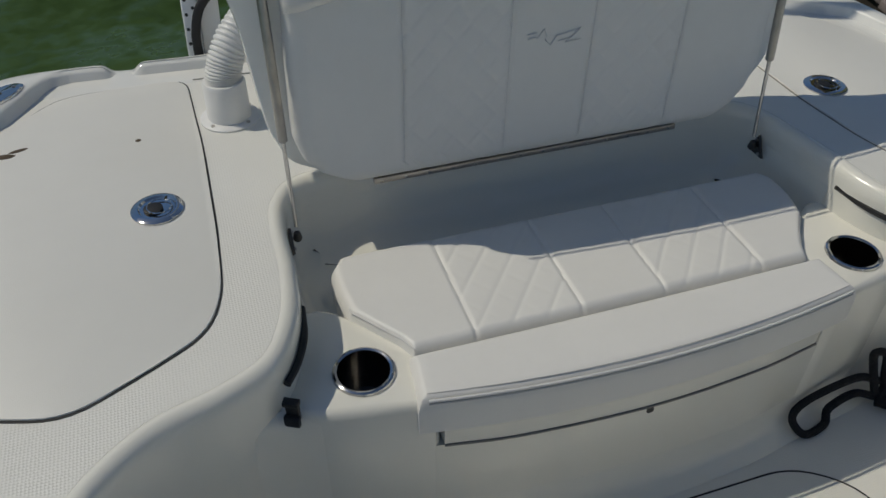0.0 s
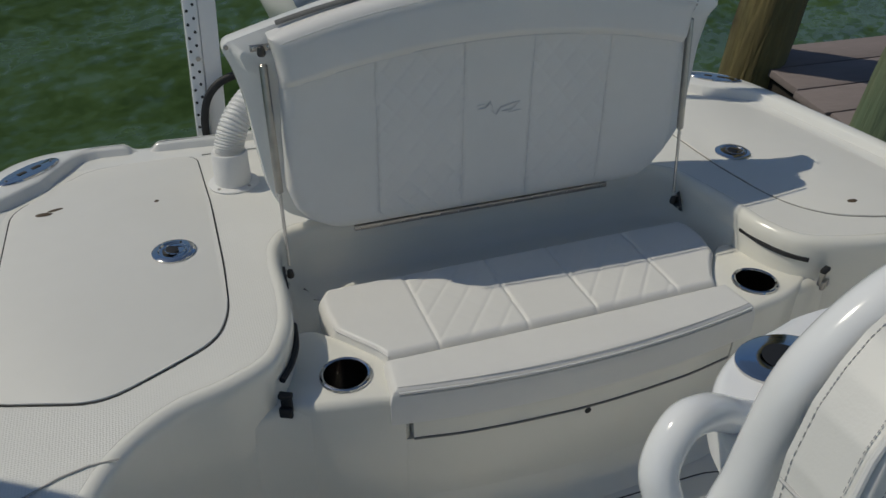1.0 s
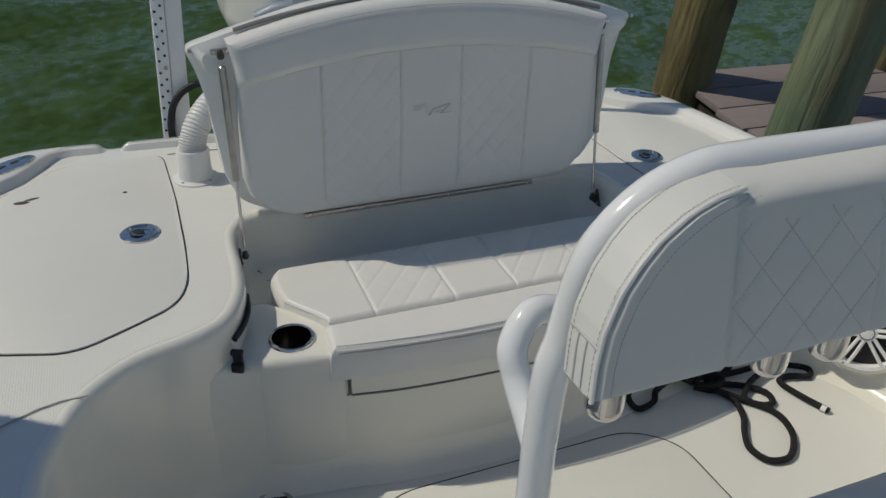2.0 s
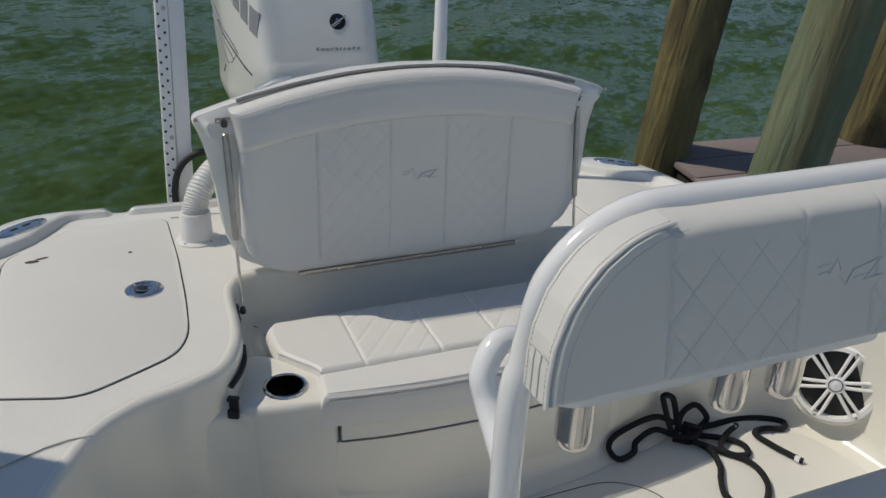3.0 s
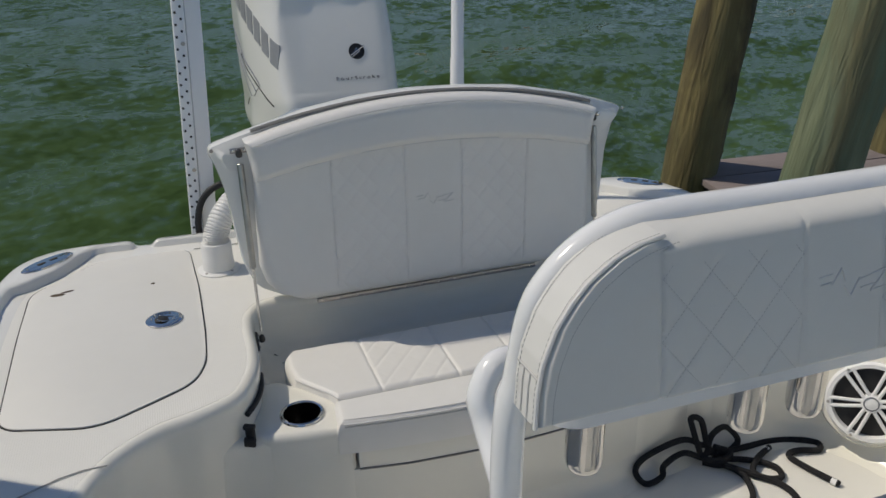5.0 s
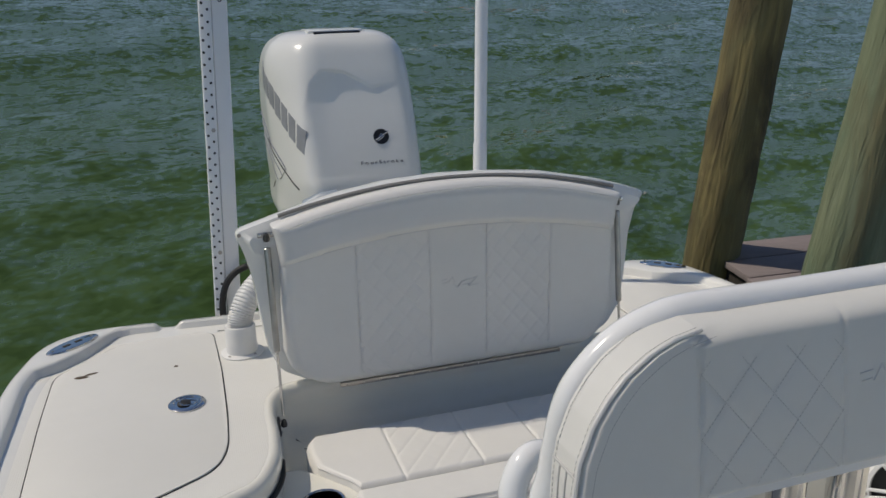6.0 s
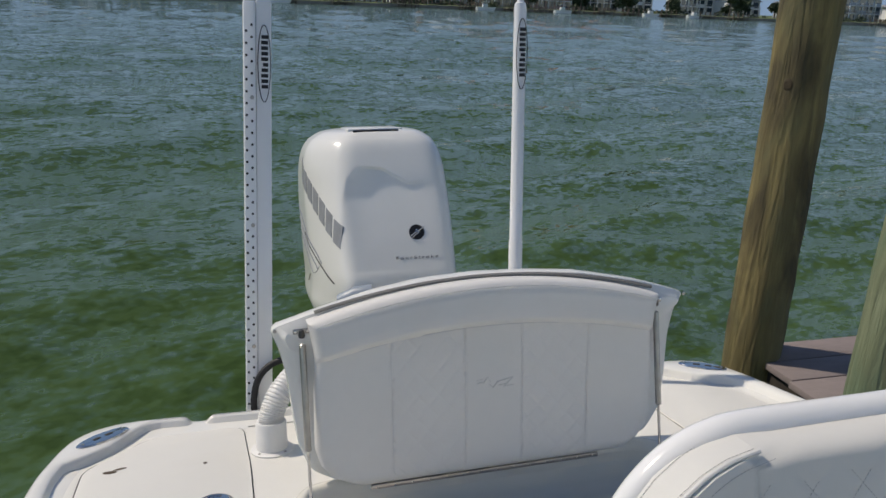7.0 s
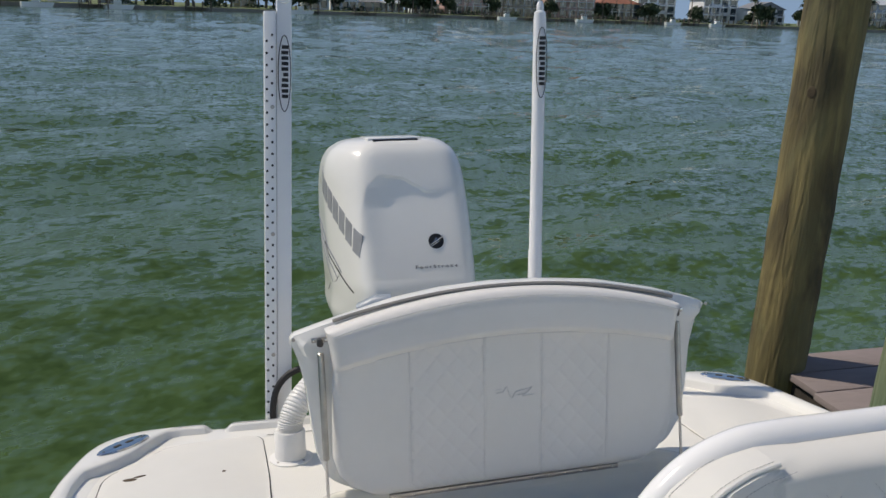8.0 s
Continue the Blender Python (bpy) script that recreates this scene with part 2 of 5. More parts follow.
def loft(rings, closed=True, caps=True, bm=None):
    bm = bm or bmesh.new()
    vs = [[bm.verts.new(p) for p in ring] for ring in rings]
    n = len(vs[0])
    for a, b in zip(vs, vs[1:]):
        for k in range(n if closed else n - 1):
            bm.faces.new((a[k], a[(k + 1) % n], b[(k + 1) % n], b[k]))
    if caps and closed:
        bm.faces.new(vs[0][::-1])
        bm.faces.new(vs[-1])
    return bm


def box(x0, x1, y0, y1, z0, z1, bevel=0.0, bm=None, m=None):
    bm = bm or bmesh.new()
    r = bmesh.ops.create_cube(bm, size=1)
    for v in r["verts"]:
        v.co = Vector((x0 + (v.co.x + 0.5) * (x1 - x0), y0 + (v.co.y + 0.5) * (y1 - y0), z0 + (v.co.z + 0.5) * (z1 - z0)))
    if bevel:
        es = list({e for v in r["verts"] for e in v.link_edges})
        r = bmesh.ops.bevel(bm, geom=es, offset=bevel, segments=2, profile=0.5, affect="EDGES")
    if m:
        bmesh.ops.transform(bm, matrix=m, verts=bm.verts if bevel else r["verts"])
    return bm


def sweep(path, profile, bm=None):
    """Profile points (offset to the path's left, z) along a plan path."""
    bm = bm or bmesh.new()
    rows = []
    for i, q in enumerate(path):
        d = path[min(i + 1, len(path) - 1)] - path[max(i - 1, 0)]
        nrm = Vector((-d.y, d.x)).normalized()
        rows.append([bm.verts.new((q.x + nrm.x * o, q.y + nrm.y * o, z)) for o, z in profile])
    for a, b in zip(rows, rows[1:]):
        for k in range(len(profile) - 1):
            bm.faces.new((a[k], a[k + 1], b[k + 1], b[k]))
    return bm


def cushion(plan, thick, r, nu, nv, size, relief=None, to=None, crown=0.0, top=None):
    """A padded panel: plan(u, v) gives its place in its own plane, thick its height, r its edge radius, top(u) the (radius, upright share) of its upper edge; to maps (a, b, h) to space."""
    def edge(radius, length, base):
        k = radius / length
        return [(0, 0.0), (0, base)] + [(k * (1 - math.cos(math.radians(a))), base + (1 - base) * math.sin(math.radians(a))) for a in (15, 30, 45, 60, 75, 90)]

    def steps(n, length, upper):
        a, b = edge(r, length, 0.55), edge(upper[0], length, upper[1])
        lo, hi = a[-1][0], 1 - b[-1][0]
        return a + [(lo + (hi - lo) * i / n, 1.0) for i in range(1, n)] + [(1 - k, h) for k, h in reversed(b)]
    bm, rows = bmesh.new(), []
    for u, hu in steps(nu, size[0], (r, 0.55)):
        row = []
        for v, hv in steps(nv, size[1], top(u) if top else (r, 0.55)):
            a, b = plan(u, v)
            h = (thick + (relief(a, b) if relief else 0.0)) * min(hu, hv)
            if hu == 1.0 and hv == 1.0:
                h += crown * 16 * u * (1 - u) * v * (1 - v)
            row.append(bm.verts.new(to(a, b, h) if to else (a, b, h)))
        rows.append(row)
    for a, b in zip(rows, rows[1:]):
        for k in range(len(a) - 1):
            bm.faces.new((a[k], a[k + 1], b[k + 1], b[k]))
    bmesh.ops.remove_doubles(bm, verts=bm.verts, dist=1e-5)
    return bm


def groove(d, width, depth):
    return -depth * math.exp(-(d / width) ** 2)


# ---- boat: hull, deck, cockpit ----
SOLE, DECK = 0.17, 0.62
V2 = lambda pts: [Vector(p) for p in pts]
boat = thing("boat", "white bay boat with nonskid aft deck, moored at a dock", "boat")
INNER = curve_through([(-0.04, -6.1), (-0.4, -5.75), (-0.72, -5.1), (-0.95, -4.2), (-1.02, -3.4), (-1.0, -1.4), (-0.965, -0.8), (-0.935, -0.66), (-0.885, -0.56), (-0.80, -0.487), (-0.70, -0.452), (-0.62, -0.405), (-0.575, -0.31),
                       (-0.56, -0.2), (-0.557, -0.08), (-0.54, -0.01), (-0.49, 0.03), (-0.3, 0.036), (0, 0.036), (0.25, 0.036), (0.40, 0.032), (0.462, -0.01), (0.485, -0.1),
                       (0.503, -0.2), (0.514, -0.3), (0.555, -0.385), (0.635, -0.428), (0.74, -0.455), (0.88, -0.475), (0.955, -0.53), (1.02, -0.66), (1.045, -0.9), (1.06, -1.5), (1.05, -3.4), (0.93, -4.2), (0.68, -5.1), (0.36, -5.75), (0.0, -6.1)], 6)
OUTER = curve_through([(-0.04, -7.1), (-0.45, -6.5), (-0.85, -5.6), (-1.13, -4.5), (-1.245, -3.4), (-1.24, -0.6), (-1.238, 0.12), (-1.212, 0.36), (-1.165, 0.505), (-1.07, 0.577), (-0.92, 0.588), (-0.65, 0.568), (-0.1, 0.56), (0.45, 0.562),
                       (0.75, 0.575), (0.89, 0.56), (0.985, 0.49), (1.03, 0.36), (1.058, 0.15), (1.084, -0.06), (1.10, -0.25), (1.128, -0.5), (1.155, -0.75), (1.18, -1.05), (1.2, -1.6), (1.2, -3.4), (1.07, -4.5), (0.80, -5.6), (0.41, -6.5), (0.0, -7.1)], 8)
OUTER = [p for a, b in zip(OUTER, OUTER[1:]) for p in ([a.lerp(b, k / 10) for k in range(10)] if -0.95 < a.x < -0.70 and a.y > 0.4 else [a])] + OUTER[-1:]


def offset(path, o):
    out = []
    for i, q in enumerate(path):
        d = path[min(i + 1, len(path) - 1)] - path[max(i - 1, 0)]
        out.append(q + Vector((-d.y, d.x)).normalized() * o)
    return out


part("deck", slab(offset(OUTER, -0.03) + offset(INNER, 0.029)[::-1], DECK - 0.03, DECK), NONSKID, boat, "nonskid white deck around the bench recess", smooth=False)
part("coaming", sweep(INNER, [(0.032, DECK - 0.002), (0.024, DECK + 0.002), (0.014, DECK + 0.001), (0.006, DECK - 0.005), (0.001, DECK - 0.014), (0, DECK - 0.03), (0.004, 0.40), (0.003, SOLE + 0.06), (-0.008, SOLE + 0.025), (-0.028, SOLE + 0.008), (-0.055, SOLE)]), GEL, boat, "glossy cream gelcoat cockpit side")
# foot of the rim's inner step: narrow along the sides, cut across the quarters where the cleats sit
FOOT = V2([(0.0, -6.95), (-0.41, -6.4), (-0.79, -5.55), (-1.07, -4.47), (-1.182, -3.4), (-1.178, -0.6), (-1.177, 0.24), (-1.163, 0.322), (-1.118, 0.352), (-1.05, 0.416), (-1.004, 0.50), (-0.972, 0.538), (-0.93, 0.545), (-0.65, 0.525), (-0.1, 0.518), (0.45, 0.52),
           (0.76, 0.512), (0.80, 0.48), (0.85, 0.412), (0.93, 0.358), (0.972, 0.318), (0.988, 0.24), (1.000, 0.14), (1.026, -0.06), (1.042, -0.25), (1.07, -0.5), (1.097, -0.75), (1.12, -1.05), (1.14, -1.6), (1.14, -3.4), (1.01, -4.47), (0.74, -5.55), (0.36, -6.4), (0.0, -6.95)])
# across the rim: (distance from the outer edge, or from the foot where measured so, height over the deck)
RIM = [(0, 0.003, -0.004), (0, 0.0, 0.0005), (0, -0.004, 0.004), (0, -0.010, 0.022), (0, -0.014, 0.0265), (0, -0.022, 0.029), (0.5, 0.0, 0.031), (1, -0.016, 0.030), (1, -0.006, 0.026), (1, 0.003, 0.014), (1, 0.006, -0.004)]


def rim_sweep():
    """The toe rim along the hull's edge, wide at the quarters, cut down at a drain notch."""
    bm, rows = bmesh.new(), []
    for i, q in enumerate(OUTER):
        d = OUTER[min(i + 1, len(OUTER) - 1)] - OUTER[max(i - 1, 0)]
        nrm = Vector((-d.y, d.x)).normalized()
        wide = 0.4
        for a, b in zip(FOOT, FOOT[1:]):
            e = b - a
            den = nrm.y * e.x - nrm.x * e.y
            if abs(den) > 1e-9:
                w = a - q
                k, along = (w.y * e.x - w.x * e.y) / den, (w.y * nrm.x - w.x * nrm.y) / den
                if -wide < k < 0 and -1e-6 <= along <= 1 + 1e-6:
                    wide = -k
        wide = wide if wide < 0.4 else 0.06
        notch = 1 - 0.8 / (1 + math.exp((abs(q.x + 0.815) - 0.03) / 0.005)) if q.y > 0.3 and q.x < 0 else 1.0
        rows.append([bm.verts.new((*(q + nrm * (-wide * (1 - base) + (o if base else -o))), DECK + (z * notch if z > 0.001 else z))) for base, o, z in RIM])
    for a, b in zip(rows, rows[1:]):
        for k in range(len(RIM) - 1):
            bm.faces.new((a[k], a[k + 1], b[k + 1], b[k]))
    return bm


part("rim", rim_sweep(), GELW, boat, "raised glossy toe rim with a drain notch")
part("hull_side", sweep(OUTER, [(-0.1, DECK - 0.002), (-0.03, DECK + 0.008), (-0.004, DECK + 0.004), (0.004, DECK - 0.01), (0.0, 0.4), (-0.03, 0.0), (-0.12, -0.4)]), GELW, boat)
part("sole", slab([(-0.02, -6.1), (-0.42, -5.75), (-0.75, -5.1), (-0.98, -4.2), (-1.08, -3.4), (-1.08, -0.5), (-0.3, -0.3), (0.5, -0.3), (1.0, -0.42), (1.09, -0.7), (1.09, -3.4), (0.96, -4.2), (0.70, -5.1), (0.38, -5.75)], SOLE - 0.04, SOLE), NONSKID, boat, "pale nonskid cockpit sole", smooth=False)


def hatch(outline, parent, gap, edge=0.0042):
    """A flush deck hatch and the dark joint round it."""
    c = sum((Vector(p) for p in outline), Vector((0, 0))) / len(outline)
    o = rounded(outline, 0.05)
    h = part("hatch", slab(o, DECK - 0.02, DECK + 0.004, 0.003, 2), HATCHSKID, parent, "flush white hatch lid")
    wide = [c + (p - c) * (1 + edge / max((p - c).length, 0.1)) for p in o]
    part("gasket", slab(wide, DECK - 0.02, DECK + 0.0012), gap, h, "dark rubber joint")
    return h


def pull_latch(at, parent, turn=0):
    m = pose(*at, 0, 0, turn)
    l = part("latch", turned([(0.047, 0.0), (0.047, 0.003), (0.042, 0.006), (0.034, 0.0065), (0.031, 0.003), (0.0, 0.002)]), STEEL, parent, "round polished stainless pull latch")
    l.matrix_local = m
    part("knob", turned([(0.017, 0.002), (0.017, 0.0062), (0.014, 0.0075), (0.0, 0.0075)], at=(-0.007, 0, 0)), BLACK, l)
    part("finger_ring", tube([(0.022 * math.cos(a) + 0.004, 0.022 * math.sin(a), 0.0068) for a in (2 * math.pi * k / 20 for k in range(20))], 0.0014, 6, closed=True), STEEL, l)
    return l


left_hatch = hatch([(-0.684, 0.497), (-0.675, 0.205), (-0.677, -0.077), (-0.684, -0.235), (-0.715, -0.318), (-0.805, -0.369), (-0.918, -0.425), (-1.113, -0.362), (-1.121, 0.043), (-1.121, 0.318), (-1.05, 0.385), (-0.958, 0.492), (-0.80, 0.50)], boat, GAP)
pull_latch((-0.771, 0.018, DECK + 0.004), left_hatch, 10)
right_hatch = hatch([(0.597, 0.44), (0.60, 0.0), (0.618, -0.17), (0.643, -0.255), (0.70, -0.325), (0.815, -0.375), (0.95, -0.39), (1.0, -0.30), (0.985, -0.06), (0.955, 0.2), (0.90, 0.33), (0.79, 0.44)], boat, GAPG, 0.003)
pull_latch((0.682, 0.03, DECK + 0.004), right_hatch, -20)
# thin grey bars paint the shade along a crease and a step in the deck
for pts in ([(-0.892, -0.566, 0.6225), (-0.935, -0.565, 0.6225), (-0.975, -0.575, 0.6225), (-1.06, -0.615, 0.6225), (-1.15, -0.65, 0.6225)],
            [(-0.67, 0.492, 0.6225), (-0.60, 0.488, 0.6225), (-0.5, 0.485, 0.6225)]):
    part("crease_line", tube(pts, 0.0016, 6), CREASE, boat)


def sole_hatch():
    o = rounded([(-0.32, -0.578), (0.30, -0.578), (0.40, -0.66), (0.42, -1.3), (-0.42, -1.3), (-0.42, -0.66)], 0.06)
    h = part("hatch", slab(o, SOLE - 0.02, SOLE + 0.004, 0.003, 2), NONSKID, boat, "flush hatch lid in the sole")
    part("gasket", slab([p * 1.0 + (p - Vector((0, -0.95))).normalized() * 0.005 for p in o], SOLE - 0.02, SOLE + 0.0012), GAP, h)


sole_hatch()
drain = thing("sole_drain", "dark round drain with a grey ring in the sole", "drain", at=(-0.585, -0.515, SOLE))
part("ring", turned([(0.036, 0.0), (0.044, 0.001), (0.043, 0.005), (0.037, 0.006), (0.034, 0.002)], caps=False), DULL, drain)
part("grate", turned([(0.036, 0.0), (0.034, 0.0025), (0.0, 0.0015)]), BLACK, drain)
for at, turn in (((-1.085, 0.470, DECK + 0.0315), 42), ((0.925, 0.462, DECK + 0.0315), -43)):
    o = thing("rim_cleat", "oval polished stainless pull-up cleat set into the rim", "cleat", "rim cleats", at=at)
    o.rotation_euler = (0, 0, radians(turn))
    part("plate", turned([(0.085, -0.004), (0.085, 0.001), (0.08, 0.004), (0.0, 0.0055)], sy=0.36, n=36), STEEL, o)
    for x in (-0.02, 0.02):
        part("slot", box(x - 0.012, x + 0.012, -0.006, 0.006, 0.003, 0.0062, 0.001), GAP, o)
    for x in (-0.065, 0.065):
        part("screw", turned([(0.004, 0.003), (0.004, 0.006), (0.0, 0.007)], at=(x, 0, 0), n=10), DULL, o)


def stain(at, seed):
    rnd = random.Random(seed)
    bm = bmesh.new()
    for k in range(3):
        c = Vector((rnd.uniform(-0.016, 0.016), rnd.uniform(-0.010, 0.010), 0))
        ang = rnd.uniform(-0.5, 0.5)
        turned([(0.019, 0), (0.016, 0.0012), (0, 0.0015)], at=c, sx=1.0, sy=0.28 + 0.2 * k % 0.4, n=11, bm=bm, m=pose(0, 0, 0, 0, 0, math.degrees(ang)))
    ob = single("bird_dropping", bm, STAIN, "small brown dried bird dropping on the white hatch", "stain")
    ob.location = at


stain((-1.037, 0.291, DECK + 0.0042), 4)
single("bird_dropping", turned([(0.006, 0), (0.004, 0.0015), (0, 0.002)], at=(-0.796, 0.265, DECK + 0.0042), n=9), STAIN, "tiny brown speck on the white hatch", "stain")
single("bird_dropping", turned([(0.008, 0), (0.006, 0.0015), (0, 0.002)], at=(0.79, -0.29, DECK + 0.0042), n=9, sx=1.8), STAIN, "tiny brown speck on the dockside hatch", "stain")

# ---- bench in the transom recess ----
bench_front = [(-0.70, -0.385), (-0.655, -0.405), (-0.612, -0.430), (-0.56, -0.448), (-0.50, -0.458), (-0.40, -0.474), (-0.25, -0.498), (-0.02, -0.510), (0.2, -0.498), (0.34, -0.474), (0.44, -0.457), (0.50, -0.447), (0.55, -0.428), (0.592, -0.402), (0.64, -0.375)]
body = V2([(p.x, p.y) for p in curve_through(bench_front, 6)] + [(0.6, -0.3), (0.52, 0.06), (-0.58, 0.06), (-0.62, -0.3)])
part("bench_base", slab(body, SOLE - 0.02, 0.405, 0.008, 2), GEL, boat, "moulded cream gelcoat bench front")
part("bench_cove", sweep([Vector((p.x, p.y)) for p in curve_through(bench_front, 6)], [(0.0, SOLE + 0.07), (-0.006, SOLE + 0.035), (-0.022, SOLE + 0.012), (-0.05, SOLE + 0.001)]), GEL, boat)
lip = [(p.x, p.y - 0.003) for p in curve_through([(-0.386, -0.475), (-0.25, -0.496), (-0.02, -0.508), (0.2, -0.496), (0.346, -0.473)], 8)]
part("bench_board", slab(V2(lip + [(0.36, -0.2), (-0.40, -0.2)]), 0.410, 0.468, 0.004, 2), GEL, boat, "hinged seat board edge")
# solid grey bar stands in for the shadow in the gap below the board
part("board_gap_shade", tube([(x, y - 0.001, 0.4075) for x, y in lip], 0.0026, 6), GAPG, boat, "grey bar painted as the shadow gap under the seat board")
part("drain_hole", turned([(0.0075, -0.003), (0.0075, 0.002), (0.0, 0.002)], at=(-0.019, -0.509, 0.394), m=pose(0, 0, 0, 90, 0, 0), n=14), GAP, boat)
recess = [p for p in INNER if p.y > -0.24 and -0.6 < p.x < 0.55]
part("recess_cove", sweep(recess, [(0.0025, 0.60), (-0.002, 0.525), (-0.010, 0.495), (-0.028, 0.478), (-0.06, 0.470), (-0.17, 0.466)]), GEL, boat, "smooth moulded recess behind the seat")


POD_L = V2([(-0.64, -0.22), (-0.53, -0.21), (-0.445, -0.29), (-0.395, -0.35), (-0.389, -0.478), (-0.50, -0.462), (-0.56, -0.451), (-0.614, -0.432), (-0.68, -0.39)])
POD_R = V2([(0.59, -0.22), (0.48, -0.21), (0.405, -0.29), (0.358, -0.35), (0.350, -0.476), (0.44, -0.460), (0.50, -0.450), (0.552, -0.430), (0.62, -0.385)])


for path in ([(-0.75, -0.452), (-0.70, -0.444), (-0.66, -0.4385), (-0.62, -0.4385), (-0.58, -0.4445), (-0.55, -0.4475)], [(0.515, -0.4385), (0.54, -0.4335), (0.575, -0.4295), (0.61, -0.424), (0.65, -0.4245), (0.70, -0.435), (0.75, -0.445)]):
    part("corner_fillet", sweep([Vector((q.x, q.y)) for q in curve_through(path, 5)], [(0.02, 0.519), (0.011, 0.516), (0.004, 0.508), (0.0, 0.495), (0.0, SOLE + 0.07), (-0.006, SOLE + 0.035), (-0.022, SOLE + 0.012), (-0.05, SOLE + 0.001)]), GEL, boat, "smooth moulded corner beside the bench")


def drill(outline, cx, cy, r, z0, z1, n=72):
    """The pod with a round well through its top."""
    o, c, star = rounded(outline, 0.022), Vector((cx, cy)), []
    for i in range(n):
        w = Vector((math.cos(2 * math.pi * i / n), math.sin(2 * math.pi * i / n)))
        far = 0.06
        for p, q in zip(o, o[1:] + o[:1]):
            e = q - p
            den = w.x * e.y - w.y * e.x
            if abs(den) > 1e-9:
                k, s = ((p.x - c.x) * e.y - (p.y - c.y) * e.x) / den, ((p.x - c.x) * w.y - (p.y - c.y) * w.x) / den
                if k > 0 and 0 <= s <= 1:
                    far = max(far, k)
        star.append((w, far))
    level = lambda inset, z: [(*(c + w * max(r + 0.004, f - inset)), z) for w, f in star]
    ring = lambda z: [(*(c + w * r), z) for w, f in star]
    return loft([level(0, z0), level(0, z1 - 0.018), level(0.0025, z1 - 0.009), level(0.008, z1 - 0.0025), level(0.016, z1), ring(z1), ring(z1 - 0.1)], caps=False)


for cx, outline in ((-0.493, POD_L), (0.462, POD_R)):
    part("cup_pod", drill(outline, cx, -0.382, 0.045, SOLE, 0.522), GEL, boat, "moulded corner pod for a drink")
    cup = thing("cup_holder", "polished stainless cup holder, its inside darkened as in shade", "cup holder", "cup holders", at=(cx, -0.382, 0.523))
    part("rim", turned([(0.0425, 0.001), (0.0435, 0.004), (0.047, 0.0055), (0.0505, 0.004), (0.052, 0.0), (0.0425, -0.002)], caps=False), STEEL, cup)
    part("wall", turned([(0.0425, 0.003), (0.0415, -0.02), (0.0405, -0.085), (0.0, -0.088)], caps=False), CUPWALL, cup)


def strip(pts, label):
    ob = single("rubber_strip", tube([(p.x, p.y, p.z) for p in curve_through(pts, 6)], 0.0065, 8), BLACK, label, "rubber strip", "rubber strips")
    return ob


strip([(-0.566, -0.262, 0.576), (-0.574, -0.325, 0.574), (-0.593, -0.375, 0.572), (-0.616, -0.41, 0.569)], "black rubber bumper strip on the coaming wall")
strip([(0.511, -0.248, 0.576), (0.522, -0.32, 0.574), (0.548, -0.374, 0.572), (0.58, -0.403, 0.569)], "black rubber bumper strip on the coaming wall")


def t_latch(at, turn, mat, label):
    o = thing("draw_latch", label, "latch", "draw latches", at=at)
    o.rotation_euler = (0, 0, radians(turn))
    part("strap", box(-0.011, 0.011, -0.008, 0.002, -0.03, 0.008, 0.003), mat, o)
    part("handle", box(-0.013, 0.013, -0.016, -0.006, -0.036, -0.014, 0.003), mat, o)
    part("keeper", box(-0.013, 0.013, -0.012, 0.002, 0.006, 0.016, 0.002), BLACK, o)


t_latch((-0.614, -0.428, 0.54), -28, BLACK, "black rubber draw latch hanging on the coaming")
t_latch((0.602, -0.43, 0.545), 24, DULL, "steel draw latch hanging on the coaming")


def ramp_of(table, x):
    return float(np.interp(x, [a for a, _ in table], [b for _, b in table]))


XL = [(-0.38, -0.408), (-0.345, -0.425), (-0.30, -0.46), (-0.26, -0.49), (-0.2, -0.498), (-0.145, -0.497), (-0.12, -0.48), (-0.11, -0.455)]
XR = [(-0.38, 0.36), (-0.345, 0.375), (-0.30, 0.405), (-0.26, 0.437), (-0.2, 0.452), (-0.145, 0.452), (-0.12, 0.435), (-0.11, 0.41)]
SEAT_SEAMS = (-0.297, -0.10, 0.06, 0.262)


def quilt(a, b, lo, hi, step, tilt, depth=0.0016, width=0.0035, other=1.0):
    if not lo < a < hi:
        return 0.0
    d = 0.0
    for s, k in ((1, other), (-1, 1.0)):
        q = (a * s * tilt + b) / math.hypot(tilt, 1)
        q = (q / step - round(q / step)) * step
        d = min(d, groove(q, width, depth * k))
    return d


def seat_relief(a, b):
    d = sum(groove(a - s, 0.0035, 0.0035) for s in SEAT_SEAMS)
    for lo, hi in ((-0.297, -0.10), (0.06, 0.262)):
        d += quilt(a, b, lo, hi, 0.052, 1.25, 0.0015, 0.004, 0.2)
    return d


bench = thing("bench_cushion", "white quilted vinyl bench cushion with a plain front bolster", "cushion")
part("seat_pad", cushion(lambda u, v: ((lambda y: (ramp_of(XL, y) + (ramp_of(XR, y) - ramp_of(XL, y)) * u, y))(-0.381 + 0.273 * v)), 0.078, 0.018, 230, 70, (0.9, 0.27), seat_relief, lambda a, b, h: Vector((a, b, 0.466 + h))), VINYL, bench, "quilted white vinyl seat panels")
front_y = lambda x: -0.520 + 0.034 * ((x + 0.03) / 0.39) ** 2
part("front_bolster", cushion(lambda u, v: ((lambda x: (x, front_y(x) + (-0.3835 - front_y(x)) * v))(-0.425 + 0.808 * u + 0.012 * (v - 0.5) * (1 - 2 * u))), 0.083, 0.016, 60, 12, (0.8, 0.12), None, lambda a, b, h: Vector((a, b, 0.463 + h)), 0.002), VINYL, bench, "smooth white vinyl front bolster")
